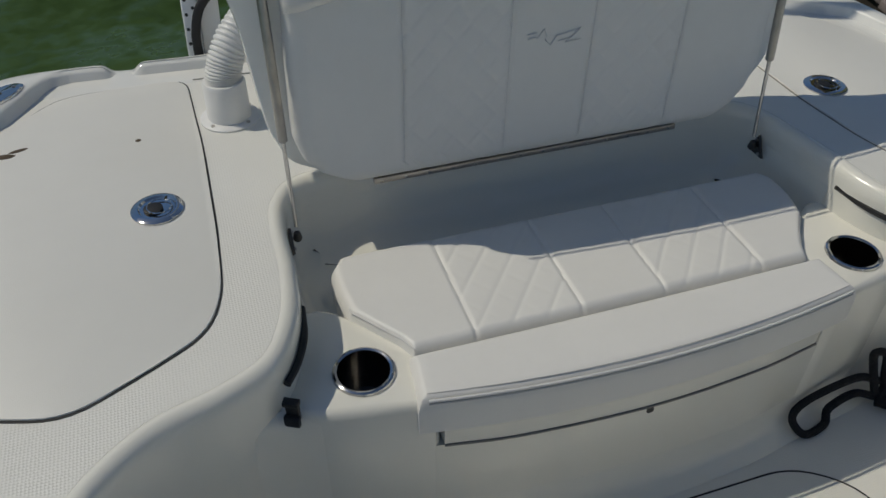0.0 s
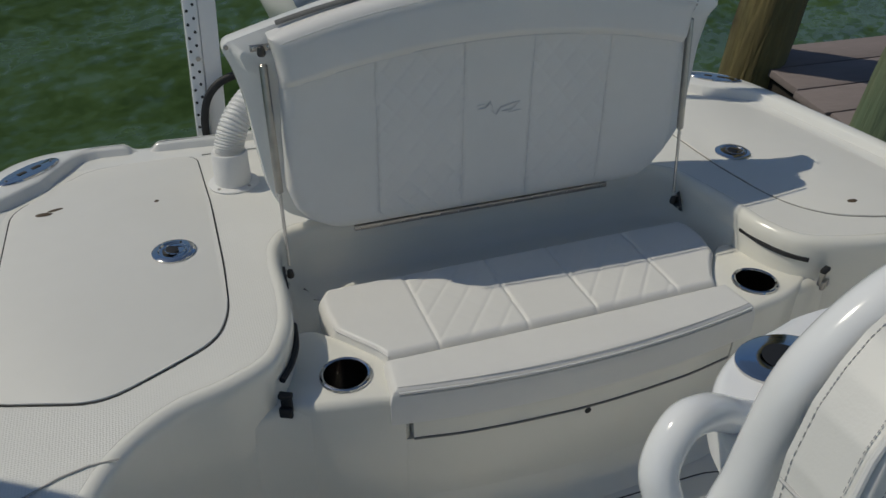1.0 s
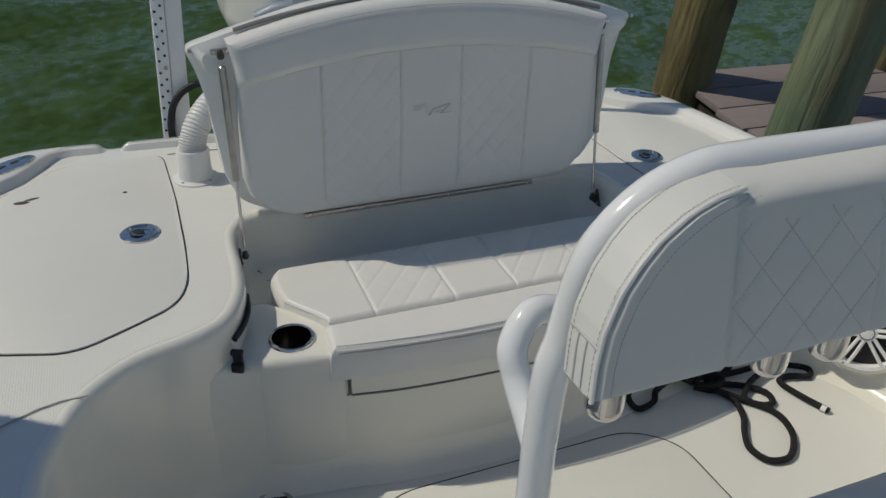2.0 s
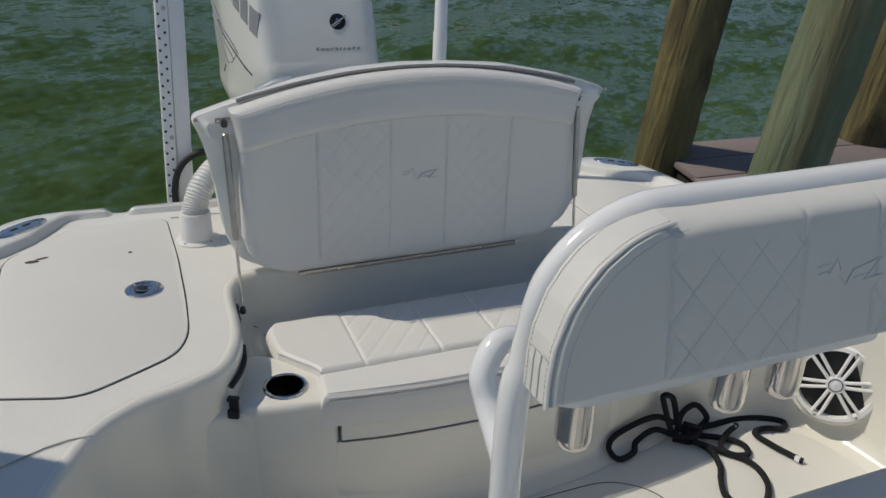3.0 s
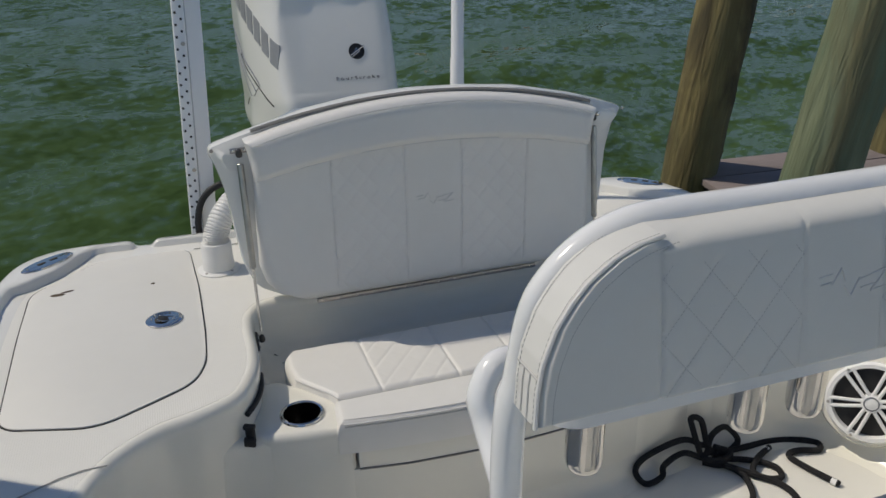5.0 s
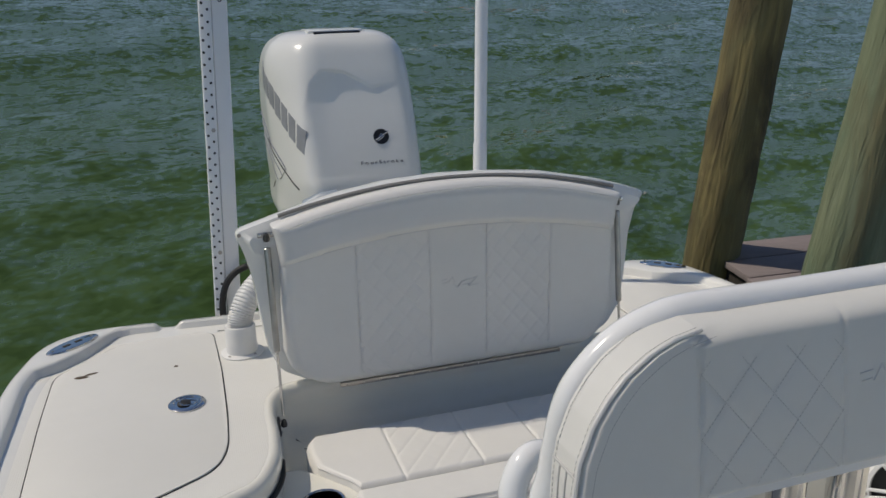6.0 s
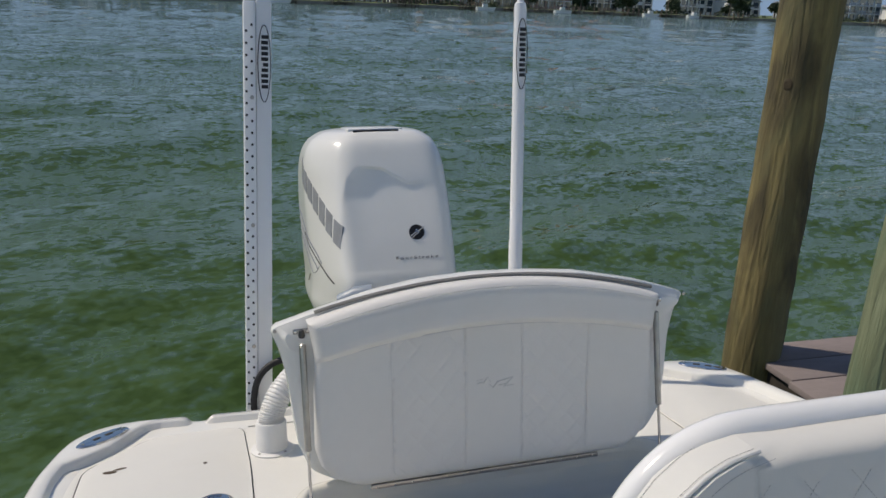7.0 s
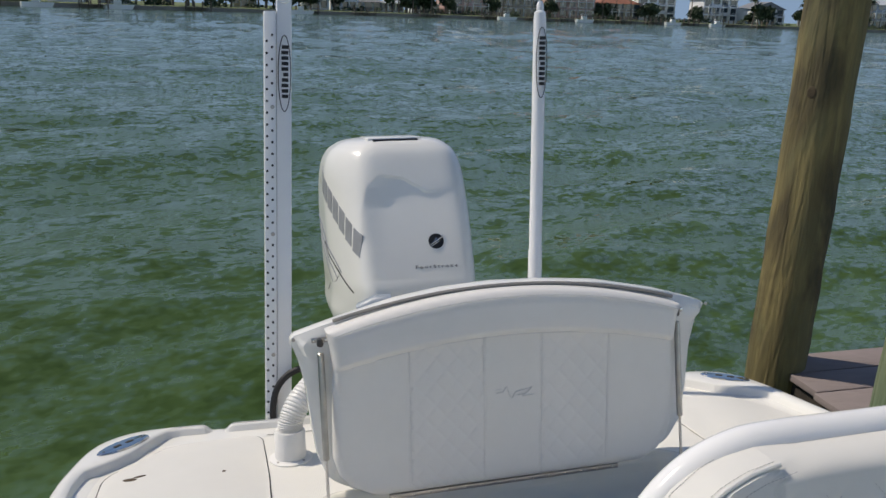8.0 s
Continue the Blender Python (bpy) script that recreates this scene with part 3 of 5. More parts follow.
xs_front = np.linspace(-0.415, 0.373, 60)
part("piping", tube([(x, front_y(x) + 0.0015, 0.5405) for x in xs_front], 0.0026, 8), PIPING, bench)
# not a second piping: a grey bar that paints the shadow below it
part("piping", tube([(x, front_y(x) + 0.0005, 0.5345) for x in xs_front], 0.0018, 6), SEAM, bench, "grey bar painted as the shadow under the piping")
part("stitching", tube([(x, front_y(x) + 0.0125, 0.5462) for x in xs_front], 0.0008, 5), SEAM, bench)
part("piping", tube([(ramp_of(XL, y) + 0.006, y, 0.538) for y in np.linspace(-0.375, -0.25, 24)], 0.0018, 6), PIPING, bench)

# ---- raised backrest lid with its struts ----
LEAN = 0.02
lid = thing("backrest_lid", "white padded bench backrest lid propped upright on gas struts", "backrest")


def lid_to(y0, zref=0.64):
    return lambda a, b, h: Vector((a, y0 - h - (b - zref) * LEAN, b))


PXL = [(0.630, -0.39), (0.645, -0.437), (0.665, -0.474), (0.70, -0.502), (0.75, -0.516), (0.9, -0.512), (1.0, -0.506), (1.06, -0.512), (1.11, -0.522)]
PXR = [(0.630, 0.33), (0.645, 0.365), (0.665, 0.395), (0.70, 0.42), (0.75, 0.432), (0.9, 0.43), (1.0, 0.424), (1.06, 0.43), (1.11, 0.442)]
top_z = lambda x: 1.154 - 0.32 * (x + 0.05) ** 2
seam_z = lambda x: 1.038 - 0.28 * (x + 0.05) ** 2
PAD_SEAMS = (-0.318, -0.122, 0.038, 0.226)


def lid_plan(u, v):
    z = 0.630 + (1.11 - 0.630) * v
    xl, xr = ramp_of(PXL, z), ramp_of(PXR, z)
    x = xl + (xr - xl) * u
    return x, 0.630 + (top_z(x) - 0.630) * v


def lid_relief(a, b):
    s = seam_z(a)
    t = (b - s) / (top_z(a) - s)
    d = 0.0 if t < 0 else 0.017 * min(1.0, 0.30 + 0.70 * (t / 0.14)) ** 0.7 * (1 - 0.45 * max(0.0, t - 0.3))
    if b < s:
        d += sum(groove(a - q, 0.003, 0.003) for q in PAD_SEAMS)
        for lo, hi in ((-0.318, -0.122), (0.038, 0.226)):
            d += quilt(a, b, lo, hi, 0.042, 1.15, 0.0019, 0.0032)
    return d


part("pad", cushion(lid_plan, 0.05, 0.034, 200, 150, (0.93, 0.5), lid_relief, lid_to(0.020)), VINYL, lid, "white vinyl back pad with quilted panels and a bolster along the top")
SHELL = [(0.40, 0.602), (0.475, 0.63), (0.52, 0.70), (0.533, 0.80), (0.545, 0.92), (0.572, 1.0), (0.61, 1.034), (0.52, 1.066), (0.43, 1.093), (0.25, 1.13), (0.1, 1.143), (-0.055, 1.148),
         (-0.2, 1.14), (-0.33, 1.12), (-0.48, 1.082), (-0.606, 1.036), (-0.585, 0.985), (-0.57, 0.92), (-0.558, 0.80), (-0.548, 0.72), (-0.518, 0.645), (-0.44, 0.602)]
sh = rounded([Vector((-0.70 + (x + 0.70) * 0.972, 1.62 + (z - 1.62) * 0.972)) for x, z in SHELL], 0.02, 3)


def shell_y(p):
    side = max(0.0, abs(p.x + 0.02) - 0.47) / 0.12
    return 0.022 + 0.028 * min(1.1, side) * max(0.0, (p.y - 0.8) / 0.23)


mid = Vector((-0.03, 0.86))
rings = []
for k, dy in ((1.0, 0.045), (1.004, 0.03), (1.004, 0.012), (1.0, 0.003), (0.99, 0.0)):
    rings.append([Vector((mid.x + (p.x - mid.x) * k, shell_y(p) + dy, mid.y + (p.y - mid.y) * k)) for p in sh])
for k, y in ((0.95, 0.019), (0.88, 0.012)):
    rings.append([Vector((mid.x + (p.x - mid.x) * k, y, mid.y + (p.y - mid.y) * k)) for p in sh])
part("shell", loft(rings), GELW, lid, "flared white gelcoat lid shell")
part("weather_strip", tube([(x, 0.010, 1.158 - 0.29 * (x + 0.05) ** 2) for x in np.linspace(-0.50, 0.44, 50)], 0.0055, 6), GAPG, lid, "grey rubber strip along the lid's top edge")
part("piping", tube([(x, -0.034 - (top_z(x) - 0.64) * LEAN - 0.012, top_z(x) - 0.012) for x in np.linspace(-0.505, 0.425, 60)], 0.0022, 6), PIPING, lid)
on_pad = lambda x, z, y=-0.0300: (x, y - (z - 0.64) * LEAN, z)
part("seam", tube([on_pad(x, seam_z(x) - 0.0010, -0.0335) for x in np.linspace(-0.465, 0.395, 60)], 0.0014, 6), PIPING, lid, "stitched seam under the bolster")
for q in PAD_SEAMS:
    part("seam", tube([on_pad(q, z) for z in np.linspace(0.66, seam_z(q) - 0.002, 20)], 0.0006, 6), PIPING, lid)
part("hinge", box(-0.375, 0.275, -0.012, -0.003, 0.613, 0.625, 0.001), DULL, lid, "long stainless piano hinge")
for k in range(14):
    part("screw", turned([(0.0028, 0), (0.0028, 0.001), (0, 0.0015)], at=(-0.36 + k * 0.0475, -0.0125, 0.619), m=pose(0, 0, 0, 90, 0, 0), n=8), STEEL, lid)
for x in (-0.597, 0.567):
    part("screw", turned([(0.005, 0), (0.005, 0.003), (0, 0.004)], at=(x, 0.045, 1.050), m=pose(0, 0, 0, 90, 0, 0), n=10), DULL, lid)


def emblem(parent, place, width, mat):
    """An embossed badge of plain slanted bars."""
    for x0, z0, x1, z1 in ((0.0, 0.62, 0.17, 0.66), (0.02, 0.42, 0.16, 0.46), (0.18, 0.4, 0.30, 0.78), (0.30, 0.78, 0.36, 0.44), (0.34, 0.30, 0.44, 0.02), (0.44, 0.02, 0.56, 0.46), (0.56, 0.40, 0.98, 0.60),
                           (0.58, 0.18, 0.78, 0.22), (0.98, 0.60, 0.72, 0.06), (0.72, 0.06, 1.0, 0.12)):
        a, b = place(x0 * width, z0 * width * 0.42), place(x1 * width, z1 * width * 0.42)
        part("badge_bar", tube([a, (a + b) / 2, b], width * 0.010, 6), mat, parent)


emblem(lid, lambda x, z: Vector((-0.092 + x, -0.0322 - (0.862 + z - 0.64) * LEAN, 0.862 + z)), 0.105, PIPING)


def strut(top, bot, label):
    top, bot = Vector(top), Vector(bot)
    o = thing("gas_strut", label, "gas strut", "gas struts", at=bot)
    d = top - bot
    part("cylinder", tube([d * 0.40, d * 0.405, d * 0.95, d * 0.955], 0.0085, 12, radii=[0.006, 0.0085, 0.0085, 0.006]), DULL, o)
    part("rod", tube([d * 0.05, d * 0.42], 0.004, 10), STEEL, o)
    for k, s in ((0.0, 1), (1.0, -1)):
        part("ball_end", turned([(0.0, -0.009), (0.007, -0.006), (0.009, 0.0), (0.006, 0.012 * s * s), (0.0, 0.016)], at=d * k, n=12), DARKSTEEL, o)
    side = 1 if top.x < 0 else -1
    part("bracket", box(-0.021, 0.021, 0.004, 0.008, 0.002, 0.016, 0.002, m=Matrix.Translation(d)), DULL, o)
    for sx in (-0.015, 0.015):
        part("screw", turned([(0.0038, 0), (0.0038, 0.003), (0, 0.004)], at=d + Vector((sx, 0.004, 0.01)), m=pose(0, 0, 0, 90, 0, 0), n=8), STEEL, o)
    x = -0.016 * side
    tri = [(0.0, 0.026), (-0.026, -0.02), (0.026, -0.02)]
    part("foot_plate", loft([[(x, u, w) for u, w in tri], [(x + 0.006 * side, u * 0.94, w * 0.94) for u, w in tri]]), DARKSTEEL, o, "dark triangular foot plate", smooth=False)
    for u, w in ((0.0, 0.014), (-0.015, -0.013), (0.015, -0.013)):
        part("screw", turned([(0.0035, -0.003), (0.0035, 0.003), (0.0, 0.004)], at=(x + 0.006 * side, u, w), m=pose(0, 0, 0, 0, 90 * side, 0), n=8), DULL, o)
    return o


strut((-0.534, 0.004, 1.045), (-0.537, -0.055, 0.557), "slim stainless gas strut holding the lid")
strut((0.452, 0.004, 1.040), (0.452, -0.053, 0.561), "slim stainless gas strut holding the lid")

# ---- rigging hose, cable, anchor poles ----
hose = thing("rigging_hose", "white corrugated rigging hose rising from a deck flange", "hose")
base = Vector((-0.608, 0.305, DECK))
part("flange", turned([(0.062, 0.0), (0.062, 0.004), (0.056, 0.007), (0.046, 0.008)], at=base), HOSE, hose)
part("collar", turned([(0.045, 0.005), (0.044, 0.085), (0.041, 0.09), (0.036, 0.09)], at=base), HOSE, hose)
for a in (0.6, 2.2, 3.9, 5.4):
    part("screw", turned([(0.004, 0), (0.004, 0.003), (0, 0.004)], at=base + Vector((0.053 * math.cos(a), 0.053 * math.sin(a), 0.006)), n=8), DULL, hose)
hp = curve_through([base + Vector((0, 0, 0.08)), base + Vector((0.006, 0.008, 0.11)), base + Vector((0.035, 0.03, 0.16)), base + Vector((0.095, 0.08, 0.20)), base + Vector((0.19, 0.2, 0.22)), base + Vector((0.3, 0.45, 0.22)), base + Vector((0.42, 0.72, 0.2))], 22)
part("corrugated_tube", tube(hp, 0.036, 18, radii=[0.037 if k % 3 else 0.0325 for k in range(len(hp))]), HOSE, hose)
single("black_cable", tube([tuple(p) for p in curve_through([(-0.645, 0.60, 0.60), (-0.642, 0.60, 0.68), (-0.62, 0.60, 0.745), (-0.57, 0.60, 0.785), (-0.48, 0.60, 0.80), (-0.3, 0.7, 0.78), (-0.2, 0.9, 0.78)], 8)], 0.011, 10), BLACK, "thick black cable arching beside the anchor pole", "cable")


def pole_frame(bot, top):
    d = (Vector(top) - Vector(bot)).normalized()
    x = Vector((1, 0, 0))
    x = (x - d * x.dot(d)).normalized()
    y = d.cross(x)
    return Matrix((x, y, d)).transposed().to_4x4(), (Vector(top) - Vector(bot)).length


def anchor_pole_left():
    m, L = pole_frame((-0.633, 0.66, 0.5), (-0.554, 0.66, 1.99))
    o = thing("shallow_anchor_pole", "white shallow-water anchor pole with two rows of holes", "anchor pole", "anchor poles", at=(-0.633, 0.66, 0.5))
    o.matrix_basis = Matrix.Translation((-0.633, 0.66, 0.5)) @ m
    part("channel", slab(rounded(V2([(-0.042, -0.022), (-0.008, -0.034), (-0.004, -0.026), (-0.004, 0.03), (-0.042, 0.03)]), 0.004, 3), 0.0, L - 0.075, 0.004, 2), PAINT, o, "drilled white channel side")
    part("arm", slab(rounded(V2([(-0.0035, -0.026), (0.042, -0.03), (0.042, 0.03), (-0.0035, 0.03)]), 0.004, 3), 0.0, L - 0.03, 0.004, 2), PAINT, o)
    part("head", turned([(0.0, -0.031), (0.019, -0.031), (0.0228, -0.028), (0.0228, 0.028), (0.019, 0.031), (0.0, 0.031)], at=(0.0192, 0, L - 0.03), m=pose(0, 0, 0, 90, 0, 0), n=28), PAINT, o, "rounded white pole head")
    part("mount", box(-0.045, 0.045, -0.16, 0.0, 0.02, 0.10, 0.008), PAINT, o, "white transom mount")
    hole = mesh_of(turned([(0.0042, 0.0), (0.0042, 0.002), (0.0, 0.002)], m=pose(0, 0, 0, 90, 0, 0), n=10), GAP)
    k = 0
    z = 0.14
    while z < L - 0.14:
        for x, off, yy in ((-0.033, 0.0, -0.0245), (-0.017, 0.018, -0.0300)):
            h = new("hole", hole)
            h.parent = o
            h.location = (x, yy, z + off)
            if k % 11 == 5 and off:
                part("bolt_head", turned([(0.007, 0.0), (0.007, 0.004), (0.0, 0.005)], at=(x, yy - 0.002, z + off), m=pose(0, 0, 0, 90, 0, 0), n=6), DULL, o)
        z += 0.036
        k += 1
    sticker(o, 0.020, -0.0295, L - 0.26)


def sticker(o, x, y, z):
    """An upright oval decal of plain dark bars."""
    part("decal_ring", tube([(x + 0.019 * math.cos(a), y, z + 0.115 * math.sin(a)) for a in (2 * math.pi * k / 40 for k in range(40))], 0.0014, 6, closed=True), BLACK, o, "dark outline of an oval decal")
    for k, w in enumerate((0.8, 0.9, 0.9, 0.85, 0.9, 0.4, 0.8, 0.9, 0.85, 0.8)):
        part("decal_bar", box(x - 0.010 * w, x + 0.012, y - 0.0006, y + 0.0012, z + 0.08 - k * 0.0165 - 0.0055, z + 0.08 - k * 0.0165 + 0.0055), BLACK, o)


def anchor_pole_right():
    m, L = pole_frame((0.27, 0.66, 0.45), (0.302, 0.66, 1.957))
    o = thing("shallow_anchor_pole", "slim round white shallow-water anchor pole with an oval decal", "anchor pole", "anchor poles", at=(0.27, 0.66, 0.45))
    o.matrix_basis = Matrix.Translation((0.27, 0.66, 0.45)) @ m
    part("tube", turned([(0.025, 0.0), (0.0245, 0.67), (0.0225, 0.675), (0.0215, L - 0.06), (0.019, L - 0.035), (0.012, L - 0.03), (0.012, L - 0.012), (0.008, L), (0.0, L)], n=24), PAINT, o)
    sticker(o, 0.0, -0.0235, L - 0.20)
    part("mount", box(-0.04, 0.04, -0.16, 0.0, 0.03, 0.14, 0.008), PAINT, o, "white transom mount")


anchor_pole_left()
anchor_pole_right()

# ---- outboard motor ----
motor = thing("outboard_motor", "large white outboard motor with grey decals and a domed cowl", "outboard motor", at=(-0.081, 1.0, 0))
# height, half width, front, back, squareness
SECTIONS = [(0.72, 0.26, 0.02, 0.64, 4.0), (0.80, 0.292, -0.02, 0.72, 4.5), (0.88, 0.283, -0.060, 0.77, 5.0), (0.95, 0.284, -0.062, 0.79, 5.5), (1.08, 0.287, -0.006, 0.80, 5.5), (1.18, 0.290, 0.042, 0.80, 5.5), (1.27, 0.289, 0.088, 0.79, 5.0),
            (1.34, 0.287, 0.118, 0.775, 4.4), (1.40, 0.279, 0.146, 0.755, 4.0), (1.45, 0.263, 0.168, 0.72, 3.6), (1.485, 0.238, 0.192, 0.68, 3.4), (1.508, 0.202, 0.220, 0.63, 3.2), (1.519, 0.155, 0.255, 0.56, 3.0), (1.523, 0.05, 0.30, 0.48, 2.6)]
SECTIONS = [(z if z < 1.36 else 1.36 + (z - 1.36) * 0.86, *rest) for z, *rest in SECTIONS]
TOP = SECTIONS[-1][0]


def cowl_ring(z, w, y0, y1, n, grow=0.0, pressed=1.0):
    out, e = [], n * 1.9
    spots = [(math.copysign(abs(math.cos(a)) ** (2 / n), math.cos(a)), abs(math.sin(a)) ** (2 / n)) for a in (math.pi * k / 48 for k in range(49))]
    corner = [((1 - y ** e) ** (1 / e), -y) for y in np.linspace(0.06, 0.9, 14).tolist()]
    face = [(x, -(1 - abs(x) ** e) ** (1 / e)) for x in np.linspace(-corner[-1][0], corner[-1][0], 72).tolist()[1:-1]]
    for x, y in spots + [(-x, y) for x, y in corner] + face + corner[::-1]:
        taper = 1 - (0.34 if x < 0 else 0.14) * max(0.0, -y - 0.15) ** 1.4 / 0.85 ** 1.4
        px = (w + grow) * x * taper
        brow = float(np.interp(px, [-0.093, -0.012, 0.044, 0.081, 0.20, 0.24], [1.368, 1.357, 1.325, 1.300, 1.308, 1.30]))
        ridge = float(np.interp(z, [0.98, 1.126, 1.231, 1.318, 1.368], [-0.202, -0.194, -0.181, -0.152, -0.100]))
        under = min(1.0, max(0.0, (brow - z) / 0.014))
        inside = 1 - (1 - min(1.0, max(0.0, (px - ridge) / 0.13))) ** 3
        low = min(1.0, max(0.0, (z - 0.86) / 0.12))
        depth = float(np.interp(px, [-0.2, 0.20], [0.021, 0.0]))
        hollow = pressed * depth * under * under * (3 - 2 * under) * inside * low * min(1.0, max(0.0, (-y - 0.3) / 0.3))
        out.append(Vector((px, (y0 + y1) / 2 + ((y1 - y0) / 2 + grow) * y + hollow, z)))
    return out


def section_at(z):
    zs = [s[0] for s in SECTIONS]
    near = [z + d for d in np.linspace(-0.024, 0.024, 9)] if 0.75 < z < TOP - 0.033 else [z + d * (TOP - z) / 0.033 for d in np.linspace(-0.024, 0.024, 9)] if z >= TOP - 0.033 else [z]
    return [float(np.mean(np.interp(near, zs, [s[i] for s in SECTIONS]))) for i in range(5)]


part("cowl", loft([cowl_ring(*section_at(z)) for z in sorted({*np.linspace(0.72, TOP - 0.001, 190).tolist(), *(s[0] for s in SECTIONS)})]), GELW, motor, "glossy white domed cowl")
part("lower_case", loft([cowl_ring(z, w, y0, y1, 3.0) for z, w, y0, y1 in ((-0.7, 0.08, 0.2, 0.55), (0.2, 0.11, 0.15, 0.6), (0.55, 0.17, 0.1, 0.62), (0.719, 0.20, 0.06, 0.62))]), GELW, motor)
part("mount_bracket", box(-0.17, 0.17, -0.36, 0.12, 0.1, 0.66, 0.03), BLUEGREY, motor, "blue-grey mounting bracket")
part("vent", box(-0.100, 0.084, 0.232, 0.275, TOP - 0.05, TOP - 0.0035, 0.005), BLACK, motor, "dark air vent slot on top")
part("vent_lip", box(-0.122, 0.106, 0.252, 0.46, TOP - 0.03, TOP + 0.0032, 0.012), GELW, motor)


def on_front(x, z, out=0.0015):
    ring = sorted((p for p in cowl_ring(*section_at(z))[63:133]), key=lambda p: p.x)
    return Vector((x, float(np.interp(x, [p.x for p in ring], [p.y for p in ring])) - out, z))


badge = part("badge", turned([(0.03, -0.004), (0.03, 0.001), (0.027, 0.002), (0.024, 0.001), (0.0, 0.001)], at=on_front(0.095, 1.112), m=pose(0, 0, 0, 65, 0, 0)), BLACK, motor, "round dark badge with a silver emblem")
for a, b in (((-0.026, -0.012), (0.03, 0.018)), ((-0.024, -0.02), (0.012, 0.002)), ((-0.01, -0.004), (0.0, 0.012)), ((0.0, 0.012), (0.008, -0.006))):
    c = on_front(0.095, 1.112, 0.0025)
    part("badge_bar", tube([c + Vector((a[0], 0.4 * a[1], a[1])), c + Vector((b[0], 0.4 * b[1], b[1]))], 0.0028, 6), STEEL, badge)
txt = bpy.data.curves.new("lettering", "FONT")
txt.body, txt.size, txt.extrude, txt.space_character = "FourStroke", 0.0165, 0.0006, 1.45
dg = new("lettering_draft", txt)
bpy.context.view_layer.update()
me = bpy.data.meshes.new_from_object(dg.evaluated_get(bpy.context.evaluated_depsgraph_get()))
bpy.data.objects.remove(dg)
me.materials.clear()
me.materials.append(GAP)
for v in me.vertices:
    at = on_front(0.003 + v.co.x * 1.5, 1.016 + v.co.y, 0.001 + v.co.z)
    v.co = at
lt = new("lettering", me)
lt.parent = motor
lt["label"] = "small grey lettering"


def on_side(y, z, out=0.0025):
    s = section_at(z)
    ring = [p for p in cowl_ring(*s, pressed=0.0) if p.x < 0]
    ring.sort(key=lambda p: p.y)
    x = float(np.interp(y, [p.y for p in ring], [p.x for p in ring]))
    return Vector((x - out, y, z))


# brand lettering on the side stands as plain slanted grey blocks
for k in range(7):
    y, z = 0.030 + k * 0.060, 1.098 + k * 0.036
    w = 0.047
    a, b, c, d = (on_side(y + 0.014, z + 0.046), on_side(y + w + 0.014, z + 0.046 + 0.026), on_side(y + w, z - 0.036 + 0.022), on_side(y, z - 0.036))
    bm = loft([[a, b, c, d], [p + Vector((0.005, 0, 0)) for p in (a, b, c, d)]])
    part("decal_block", bm, SILVER, motor, "slanted silver-grey decal block", smooth=False)
for k, (y0, y1, z0, z1) in enumerate(((0.16, 0.62, 0.985, 1.16), (0.2, 0.62, 0.955, 1.11), (0.26, 0.62, 0.93, 1.06))):
    part("decal_stripe", tube([on_side(y0 + (y1 - y0) * t, z0 + (z1 - z0) * t ** 0.8, 0.0005) for t in np.linspace(0, 1, 16)], 0.0035 - 0.0006 * k, 6), CHROME, motor)
part("cowl_seam", tube([on_side(y, z, 0.0) for y, z in ((0.05, 0.925), (0.10, 0.945), (0.2, 0.99), (0.3, 1.03), (0.42, 1.07))], 0.0035, 6), GAP, motor)
part("cowl_seam", tube([on_side(y, z, 0.0) for y, z in ((0.17, 0.98), (0.22, 0.94), (0.33, 0.91), (0.4, 0.87))], 0.0022, 6), GAPG, motor)
part("latch_tube", tube([(-0.21, -0.03, 0.87), (-0.16, -0.06, 0.90), (-0.10, -0.07, 0.905)], 0.035, 14), BLUEGREY, motor, "blue-grey rigging tube at the cowl's foot")

# ---- leaning post: pipe frame, backrest, rod holders ----
post = thing("leaning_post", "white pipe-framed leaning post with a quilted vinyl backrest", "leaning post", at=(0, 0, 0))
MX = 0.036
PY = -1.228
arc = [(-0.352, 0.25), (-0.353, 0.7), (-0.351, 1.0), (-0.337, 1.08), (-0.322, 1.16), (-0.300, 1.20), (-0.262, 1.234), (-0.215, 1.254), (-0.16, 1.260), (0.0, 1.259)]
arc += [(2 * MX - x, z) for x, z in reversed(arc[:-1])]
part("pipe_frame", tube([(p.x, PY - 0.01 * (p.y - 1.2), p.y) for p in curve_through([(x, z) for x, z in arc], 6)], 0.0205, 18), PAINT, post, "bent white powder-coated pipe")
loop = [(-0.215, -1.10, 0.985), (-0.25, -1.108, 1.008), (-0.29, -1.118, 1.034), (-0.328, -1.129, 1.040), (-0.353, -1.142, 1.008), (-0.352, -1.157, 0.976), (-0.351, -1.182, 0.950), (-0.352, -1.212, 0.928), (-0.353, -1.228, 0.918)]
for s in (0, 1):
    part("side_loop", tube([((2 * MX - p.x) if s else p.x, p.y, p.z) for p in curve_through(loop, 6)], 0.0185, 16), PAINT, post, "bent pipe loop")
plan = V2([(-0.275, -1.16), (-0.262, -1.10), (-0.225, -1.045), (-0.16, -1.005), (-0.05, -0.99), (0.12, -0.99), (0.232, -1.005), (0.30, -1.05), (0.337, -1.11), (0.345, -1.16), (0.31, -1.195), (-0.24, -1.195)])
part("holder_shelf", slab(rounded(plan, 0.03), 0.957, 1.0, 0.014, 4), PAINT, post, "rounded white shelf carrying rod holders")
